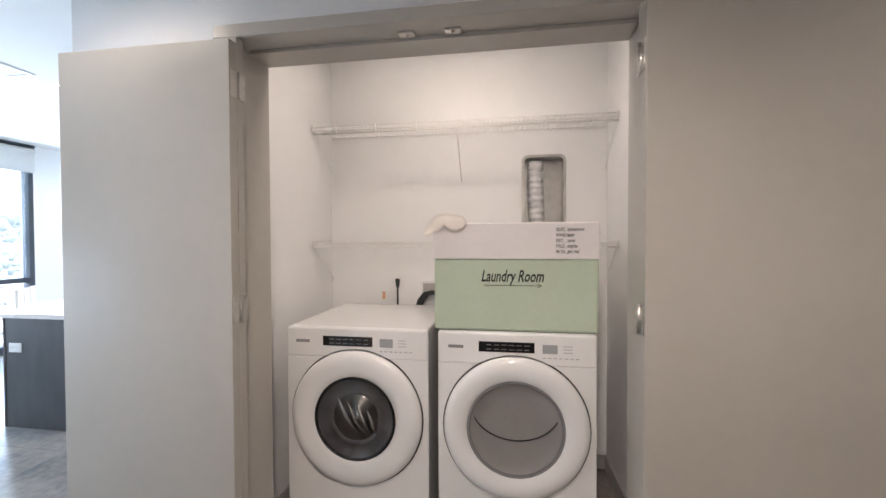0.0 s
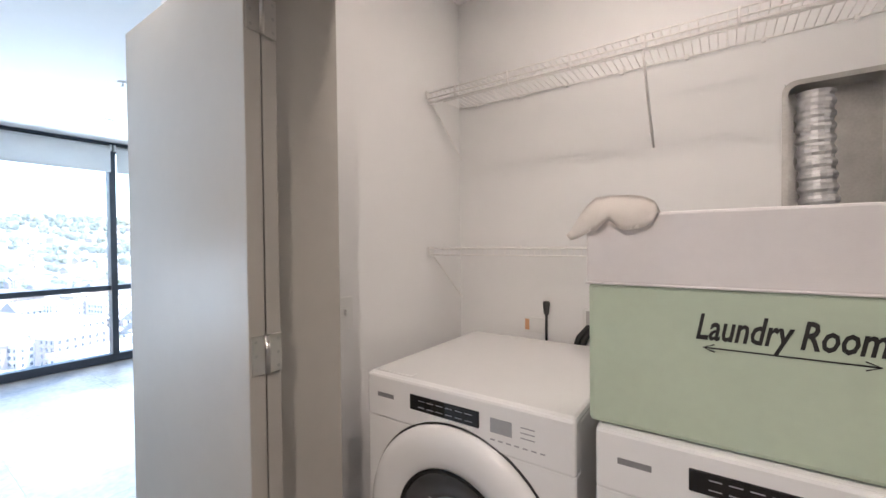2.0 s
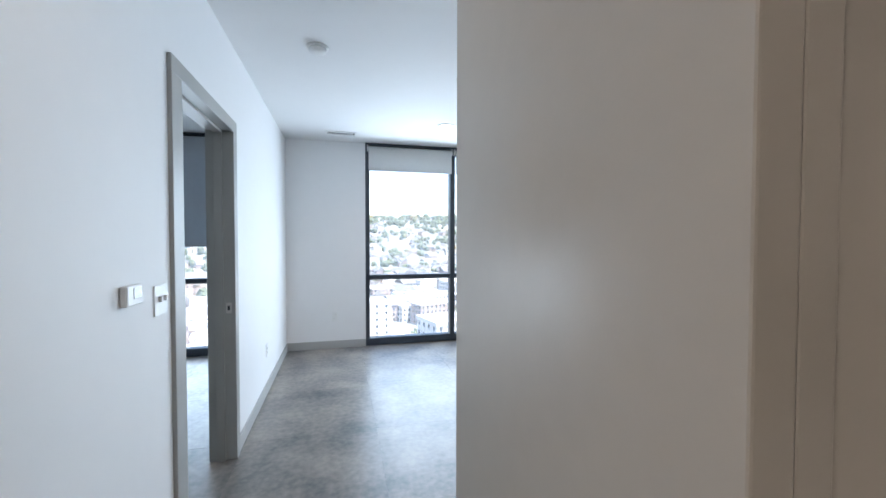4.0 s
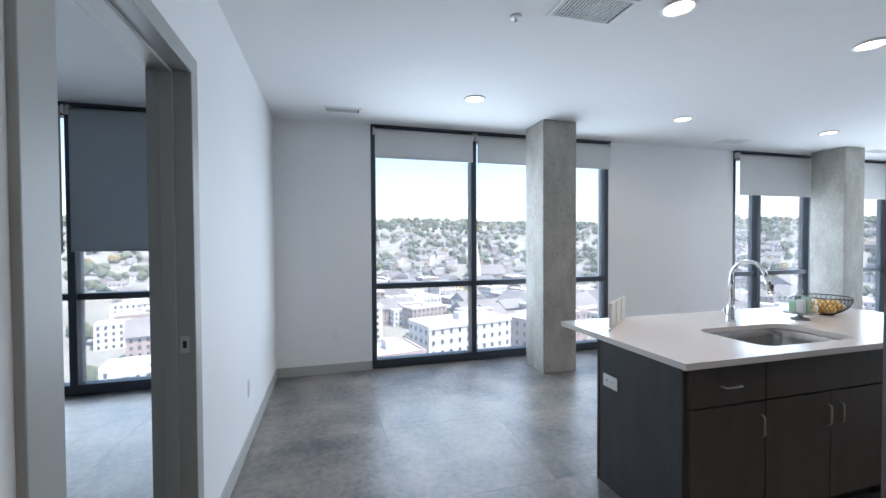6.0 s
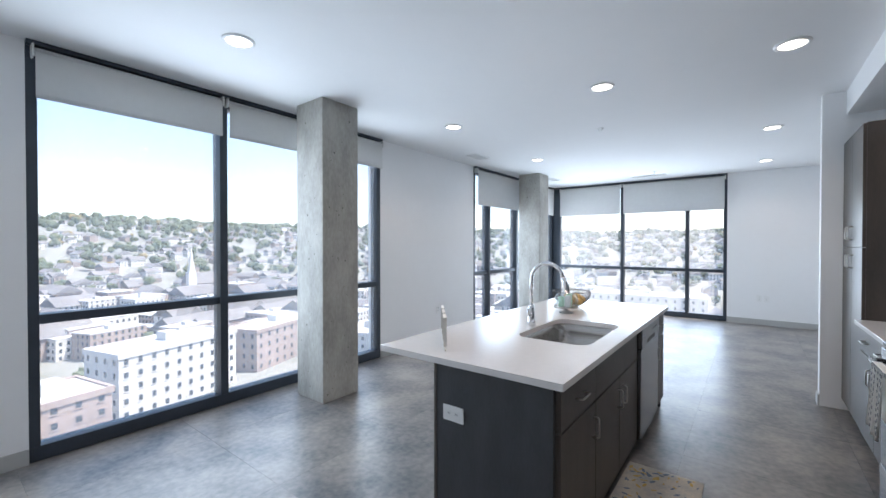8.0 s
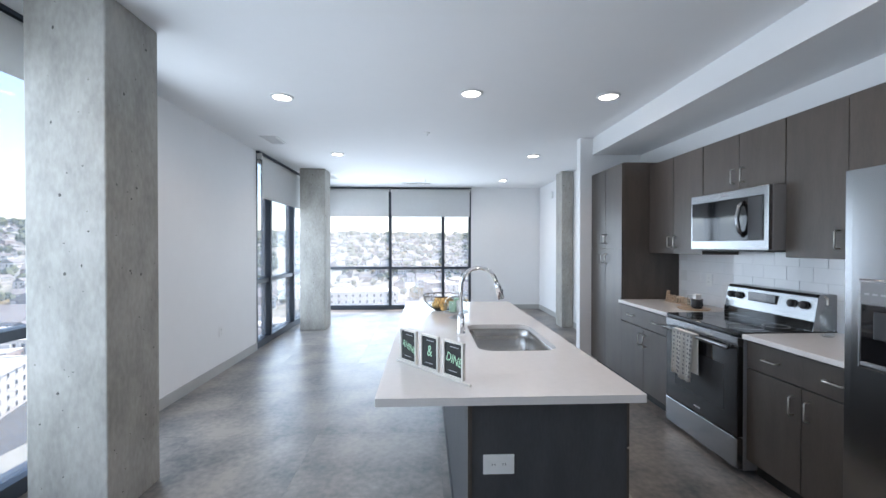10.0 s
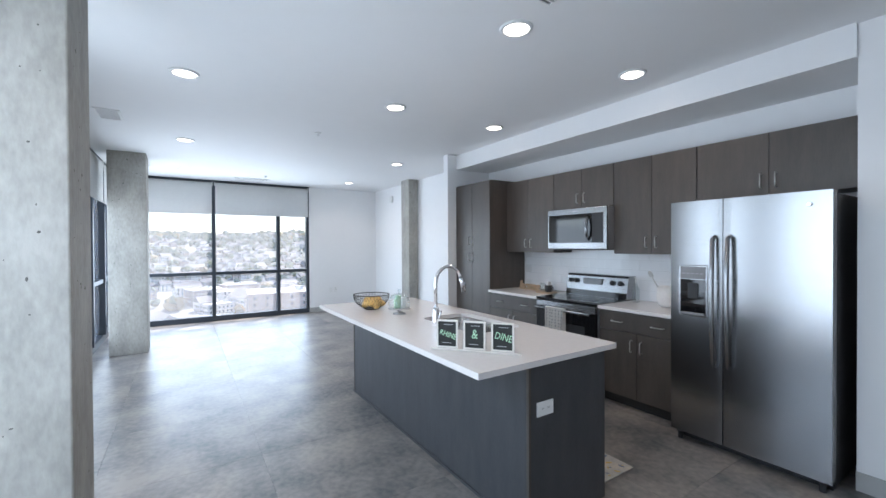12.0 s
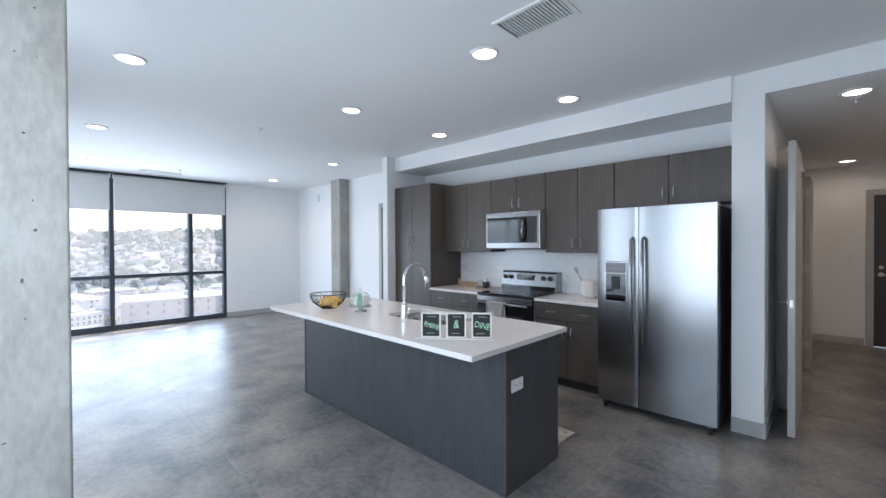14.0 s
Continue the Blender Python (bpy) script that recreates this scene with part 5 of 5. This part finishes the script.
du = thing("foil_duct", (-0.215, 2.88, 1.1), "silver corrugated foil dryer duct rising into the vent box", "duct")
pts, rad = [], []
for i in range(90):
    z = 1.05 + i * 0.01
    pts.append((-0.225 + 0.01 * math.sin(i * 0.06), 2.885, min(z, 1.945)))
    rad.append(0.052 if i % 4 < 2 else 0.046)
part("corrugated_hose", tube(pts[:89], rad[:89], 18), FOIL, du)

# taps, cord and hoses behind the washer
tp = thing("water_valve_box", (-1.20, 2.858, 1.06), "white recessed outlet with a copper-coloured label", "outlet box")
part("plate", boxed((-1.25, -1.15, 2.852, 2.86, 1.03, 1.10), bev=0.003), WHITEP, tp)
part("label", boxed((-1.245, -1.225, 2.849, 2.853, 1.04, 1.09)), COPPER, tp)
pc = thing("power_cord", (-1.13, 2.83, 1.0), "black power cord with its plug behind the washer", "cord")
part("cord", tube([(-1.135, 2.83, 0.98), (-1.135, 2.832, 1.13)], 0.006, 8), RUBBER, pc, "", True)
part("plug", lathe([(0.008, 0), (0.012, 0.01), (0.016, 0.05), (0.014, 0.06), (0.0001, 0.062)], (-1.135, 2.832, 1.12), 12), RUBBER, pc, "", True)
ub = thing("washer_outlet_box", (-0.88, 2.855, 1.05), "grey and white washer supply box in the wall", "outlet box")
part("frame", boxed((-0.98, -0.80, 2.848, 2.86, 0.98, 1.16), bev=0.003), WHITEP, ub)
part("recess", boxed((-0.965, -0.815, 2.845, 2.85, 1.09, 1.15)), STONEW, ub)
for k, dx in enumerate((0.0, 0.025)):
    hz = thing("drain_hose", (-0.95 + dx, 2.8, 1.0), "black rubber washer hose looping from the wall", "hose", "washer hoses")
    part("hose", tube([(-1.0 + dx, 2.80, 0.98), (-0.985 + dx, 2.81, 1.04), (-0.95 + dx, 2.815, 1.085), (-0.90 + dx, 2.82, 1.095), (-0.87 + dx, 2.835, 1.085)], 0.0125, 10), RUBBER, hz, "", True)

# ---- the town outside ----
GROUND = -52.0


def land(x, y):
    """Height of the ground: flat river town rising to a wooded ridge."""
    r = math.hypot(x + 3, y - 5)
    t = min(1.0, max(0.0, (r - 260) / 900))
    s = t * t * (3 - 2 * t)
    ridge = 100 + 14 * noise.noise(Vector((x * 0.0022, y * 0.0022, 0.3))) + 8 * noise.noise(Vector((x * 0.007, y * 0.007, 1.7)))
    north = max(0.0, (y - 5) / max(r, 1.0)) ** 3
    ridge -= 24 * north
    fall = min(1.0, max(0.0, (r - 1500) / 1800))
    return GROUND + s * ridge * (1 - 0.6 * fall)


def pale(name, c, vary=0.15, scale=0.05, rough=0.9):
    return mat(name, c, rough, 0, vary, scale, 0, 1, 0.2)


GROUNDM = mat("town_ground", (0.30, 0.30, 0.28), 0.95, 0, 0.2, 0.03, 0, 1, 0.1, color2=(0.20, 0.20, 0.17))
LEAF = mat("foliage", (0.12, 0.135, 0.08), 0.9, 0, 0.3, 0.15, 0, 1, 0.1, color2=(0.08, 0.10, 0.06))
LEAF2 = mat("autumn_foliage", (0.22, 0.17, 0.08), 0.9, 0, 0.3, 0.2, 0, 1, 0.1)
BRICKP = pale("painted_pale_brick", (0.55, 0.53, 0.50))
BRICKR = pale("red_brick", (0.34, 0.27, 0.24))
ROOFP = pale("pale_flat_roof", (0.50, 0.50, 0.49))
ROOFD = pale("dark_shingle_roof", (0.20, 0.19, 0.19))
HOUSEW = pale("pale_house_siding", (0.58, 0.56, 0.53))
WINM = mat("dark_house_window", (0.06, 0.07, 0.08), 0.15)
ASPH = mat("asphalt", (0.06, 0.06, 0.062), 0.9, 0, 0.2, 0.2)
BARK = mat("bark", (0.10, 0.08, 0.06), 0.9)

vs, fs = [], []
RAD = [30, 60, 90, 130, 180, 240, 310, 390, 480, 580, 690, 810, 940, 1080, 1230, 1400, 1700, 2200, 3000, 4200]
SEG = 128
for r in RAD:
    for k in range(SEG):
        a = k * math.tau / SEG
        x, y = -3 + r * math.cos(a), 5 + r * math.sin(a)
        vs.append((x, y, land(x, y)))
for i in range(len(RAD) - 1):
    for k in range(SEG):
        fs.append((i * SEG + k, i * SEG + (k + 1) % SEG, (i + 1) * SEG + (k + 1) % SEG, (i + 1) * SEG + k))
fs.append(tuple(range(SEG)))
me = bpy.data.meshes.new("ground")
me.from_pydata(vs, [], fs)
me.materials.append(GROUNDM)
tagged(new("ground", me), "town ground rising to a wooded ridge", "ground", "", "structure")


class Soup:
    """Collects many small solids into one mesh."""

    def __init__(self):
        self.v, self.f = [], []

    def box(self, c, sx, sy, z0, z1, turn=0.0, gable=0.0):
        ca, sa, n = math.cos(turn), math.sin(turn), len(self.v)
        for z in (z0, z1):
            for px, py in ((-sx, -sy), (sx, -sy), (sx, sy), (-sx, sy)):
                self.v.append((c[0] + ca * px - sa * py, c[1] + sa * px + ca * py, z))
        self.f += [(n, n + 1, n + 5, n + 4), (n + 1, n + 2, n + 6, n + 5), (n + 2, n + 3, n + 7, n + 6), (n + 3, n, n + 4, n + 7), (n + 4, n + 5, n + 6, n + 7), (n + 3, n + 2, n + 1, n)]

    def roof(self, c, sx, sy, z0, h, turn=0.0):
        ca, sa, n = math.cos(turn), math.sin(turn), len(self.v)
        for px, py, z in ((-sx, -sy, z0), (sx, -sy, z0), (sx, sy, z0), (-sx, sy, z0), (-sx, 0, z0 + h), (sx, 0, z0 + h)):
            self.v.append((c[0] + ca * px - sa * py, c[1] + sa * px + ca * py, z))
        self.f += [(n, n + 1, n + 5, n + 4), (n + 2, n + 3, n + 4, n + 5), (n + 1, n + 2, n + 5), (n + 3, n, n + 4), (n + 3, n + 2, n + 1, n)]

    def blob(self, c, r, rz, rnd):
        n = len(self.v)
        g = (1 + 5 ** 0.5) / 2
        pts = [(-1, g, 0), (1, g, 0), (-1, -g, 0), (1, -g, 0), (0, -1, g), (0, 1, g), (0, -1, -g), (0, 1, -g), (g, 0, -1), (g, 0, 1), (-g, 0, -1), (-g, 0, 1)]
        for p in pts:
            k = rnd.uniform(0.65, 1.15) / 1.9
            self.v.append((c[0] + p[0] * r * k, c[1] + p[1] * r * k, c[2] + p[2] * rz * k))
        self.f += [tuple(n + q for q in t) for t in ((0, 11, 5), (0, 5, 1), (0, 1, 7), (0, 7, 10), (0, 10, 11), (1, 5, 9), (5, 11, 4), (11, 10, 2), (10, 7, 6), (7, 1, 8), (3, 9, 4), (3, 4, 2), (3, 2, 6), (3, 6, 8), (3, 8, 9), (4, 9, 5), (2, 4, 11), (6, 2, 10), (8, 6, 7), (9, 8, 1))]

    def done(self, name, material, label, category):
        me = bpy.data.meshes.new(name)
        me.from_pydata(self.v, [], self.f)
        me.materials.append(material)
        return tagged(new(name, me), label, category, "", "stuff")


rnd = random.Random(77)
white, red, roofs, flats, wins, green, gold = Soup(), Soup(), Soup(), Soup(), Soup(), Soup(), Soup()
NEAR = [(-165, 54, 34), (-140, 22, 22), (-178, 100, 36), (-150, 128, 30), (-60, 330, 60), (70, 300, 45), (-225, 15, 30)]


def spot_free(x, y, pad):
    return all(math.hypot(x - a, y - b) > c + pad for a, b, c in NEAR)


for _ in range(1900):
    a, r = radians(rnd.uniform(62, 205)), rnd.uniform(150, 1120) ** 1.0
    x, y = -3 + r * math.cos(a), 5 + r * math.sin(a)
    if not spot_free(x, y, 14):
        continue
    big = r < 420
    sx, sy = (rnd.uniform(7, 15), rnd.uniform(6, 11)) if big else (rnd.uniform(4, 8), rnd.uniform(3.5, 6))
    h = rnd.uniform(8, 15) if big else rnd.uniform(5, 9)
    z = land(x, y) - 1.5
    turn = rnd.choice((0.3, 0.3 + math.pi / 2)) + rnd.uniform(-0.08, 0.08)
    (white if rnd.random() < 0.68 else red).box((x, y), sx, sy, z, z + h, turn)
    if big and rnd.random() < 0.7:
        flats.box((x, y), sx * 1.02, sy * 1.02, z + h, z + h + 0.5, turn)
        flats.box((x + 2, y - 1), 1.5, 1.5, z + h, z + h + 2.2, turn)
    else:
        roofs.roof((x, y), sx * 1.08, sy * 1.12, z + h, sy * 0.7, turn)
    ca, sa = math.cos(turn), math.sin(turn)
    for fl in range(int(h // 3.2)):
        zz = z + 2.2 + fl * 3.2
        for u in range(int(sx * 2 // 3)):
            px = -sx + 1.8 + u * 3.0
            for py in (-sy, sy):
                wins.box((x + ca * px - sa * py, y + sa * px + ca * py), 0.55, 0.06, zz, zz + 1.7, turn)
        for u in range(int(sy * 2 // 3.5)):
            py = -sy + 2 + u * 3.2
            for px in (-sx, sx):
                wins.box((x + ca * px - sa * py, y + sa * px + ca * py), 0.06, 0.55, zz, zz + 1.7, turn)
for _ in range(4200):
    a, r = radians(rnd.uniform(58, 210)), 150 + 1250 * rnd.random() ** 0.62
    if r < 420 and rnd.random() < 0.55:
        continue
    x, y = -3 + r * math.cos(a), 5 + r * math.sin(a)
    if not spot_free(x, y, 2):
        continue
    s = rnd.uniform(3.0, 6.5) * (1.35 if r > 850 else 1.0)
    z = land(x, y)
    tgt = gold if rnd.random() < 0.06 else green
    for _k in range(3):
        tgt.blob((x + rnd.uniform(-0.6, 0.6) * s, y + rnd.uniform(-0.6, 0.6) * s, z + s * rnd.uniform(0.7, 1.4)), s * rnd.uniform(0.6, 1.0), s * rnd.uniform(0.6, 1.0), rnd)
white.done("far_house_walls", HOUSEW, "pale walls of the town's far houses", "houses")
red.done("far_brick_walls", BRICKR, "brick walls of the town's far houses", "houses")
roofs.done("far_gable_roofs", ROOFD, "grey gabled roofs of the far houses", "roofs")
flats.done("far_flat_roofs", ROOFP, "pale flat roofs of the far buildings", "roofs")
wins.done("far_windows", WINM, "dark windows of the far houses", "windows")
green.done("far_trees", LEAF, "green trees between the houses and on the ridge", "trees")
gold.done("far_autumn_trees", LEAF2, "yellowing trees between the houses", "trees")


def block(x, y, sx, sy, h, turn, nx, ny, floors, wall, label):
    """Apartment or office block with its cornice, flat roof, roof hut and single windows."""
    b = thing("apartment_building", (x, y, GROUND), label, "building", "near town buildings")
    rot = Matrix.Translation((x, y, GROUND)) @ Matrix.Rotation(turn, 4, "Z")

    def put(pname, bm, material, par=b):
        bmesh.ops.transform(bm, matrix=rot, verts=bm.verts)
        return part(pname, bm, material, par)
    put("wall", boxed((-sx, sx, -sy, sy, 0, h)), wall)
    put("roof", boxed((-sx + 0.5, sx - 0.5, -sy + 0.5, sy - 0.5, h, h + 0.3)), ROOFP)
    put("cornice", boxed((-sx - 0.4, sx + 0.4, -sy - 0.4, -sy + 0.5, h - 0.7, h + 0.8), (-sx - 0.4, sx + 0.4, sy - 0.5, sy + 0.4, h - 0.7, h + 0.8), (-sx - 0.4, -sx + 0.5, -sy + 0.5, sy - 0.5, h - 0.7, h + 0.8), (sx - 0.5, sx + 0.4, -sy + 0.5, sy - 0.5, h - 0.7, h + 0.8)), wall)
    put("roof_hut", boxed((-3, 2, -2, 2.5, h + 0.3, h + 3.2)), ROOFP)
    fh = h / floors
    win, sill = None, None
    for side, n, half in (("s", nx, sx), ("e", ny, sy)):
        for i in range(n):
            for fl in range(floors):
                u, z = -half + (i + 0.5) * 2 * half / n, fl * fh + fh * 0.3
                m = rot @ (Matrix.Translation((u, -sy, z)) if side == "s" else Matrix.Translation((sx, u, z)) @ Matrix.Rotation(math.pi / 2, 4, "Z"))
                if win is None:
                    win, sill = bpy.data.meshes.new("window"), bpy.data.meshes.new("sill")
                    bm = boxed((-0.6, 0.6, -0.08, 0.1, 0, fh * 0.45))
                    bm.to_mesh(win), bm.free()
                    win.materials.append(WINM)
                    bm = boxed((-0.85, 0.85, -0.25, 0.1, -0.2, 0.0), (-0.85, 0.85, -0.2, 0.1, fh * 0.45, fh * 0.45 + 0.25))
                    bm.to_mesh(sill), bm.free()
                    sill.materials.append(wall)
                w = new("window", win)
                w.parent = b
                w.matrix_basis = Matrix.Translation(-ORG[b.name]) @ m
                s = new("sill", sill)
                s.parent = w
    return b


block(-165, 54, 9, 20, 20, 0.25, 4, 10, 5, BRICKP, "pale painted five-storey brick block with rows of windows")
block(-138, 20, 9, 9, 17, 0.2, 4, 4, 5, BRICKR, "red brick corner building with a fire escape side")
block(-182, 104, 9, 22, 17, 0.35, 4, 9, 4, BRICKR, "long brick row building along the street")
block(-146, 132, 10, 15, 14, 0.4, 4, 6, 4, BRICKP, "pale brick row building with a flat roof")
block(-62, 318, 36, 16, 18, 0.1, 14, 5, 4, BRICKP, "large pale flat-roofed office block")
block(64, 300, 34, 20, 22, -0.1, 9, 5, 5, BRICKR, "wide tan building with flat roofs")
block(-228, 10, 10, 16, 18, 0.2, 4, 6, 5, BRICKP, "pale brick apartment block behind the street")
chx, chy = -385, 155
chz = land(chx, chy)
chh = thing("church", (chx, chy, chz), "far brick church with a white pointed steeple", "church")
part("nave", boxed((chx - 9, chx + 9, chy - 16, chy + 16, chz - 2, chz + 13)), BRICKR, chh)
sp2 = Soup()
sp2.roof((chx, chy), 16, 10, chz + 13, 9, math.pi / 2)
mr = bpy.data.meshes.new("roof")
mr.from_pydata([tuple(Vector(v) - Vector((chx, chy, chz))) for v in sp2.v], [], sp2.f)
mr.materials.append(ROOFD)
new("roof", mr).parent = chh
part("tower", boxed((chx + 9, chx + 15, chy - 19, chy - 13, chz - 2, chz + 22)), HOUSEW, chh)
part("steeple", lathe([(3.4, 22), (2.0, 30), (0.05, 46)], (chx + 12, chy - 16, chz), 8), HOUSEW, chh)
for x0, x1, y0, y1 in ((-150, -128, 34, 180), (-260, -60, 240, 262), (-128, -112, -150, 200)):
    structure("road", boxed((x0, x1, y0, y1, GROUND + 0.05, GROUND + 0.2)), ASPH, "asphalt town street", "road")

# ---- backsplash and floor pieces ----
tl = bpy.data.meshes.new("tile")
bm = boxed((-0.004, 0.0, -0.0985, 0.0985, -0.0485, 0.0485))
bm.to_mesh(tl), bm.free()
tl.materials.append(TILE)
bs = tagged(part("backsplash", boxed((-1.815, -1.8125, 2.97, 5.303, 0.888, 1.359)), GROUT), "white glazed subway tile backsplash with pale joints", "backsplash", "", "structure")
for row in range(5):
    z = 0.888 + 0.05 + row * 0.1
    for i in range(13):
        y = 3.07 + i * 0.2 - (0.1 if row % 2 else 0.0)
        if y > 5.21 or z > 1.34 or y < 3.07:
            continue
        t = new("tile", tl)
        t.location, t.parent = (-1.8155, y, z), bs

fl = thing("floor", (0, 0, 0), "grey-brown concrete-look vinyl floor in large square tiles", "floor", "", "structure")
S = 0.922
piece = bpy.data.meshes.new("floor_tile")
bm = boxed((0.0007, S - 0.0007, 0.0007, S - 0.0007, -0.004, 0.0))
bm.to_mesh(piece), bm.free()
piece.materials.append(FLOOR)
for i in range(-2, 8):
    for j in range(-6, 10):
        x, y = -5.24 + i * S, 1.60 + j * S
        t = new("floor_tile", piece)
        t.location, t.parent = (x, y, 0), fl
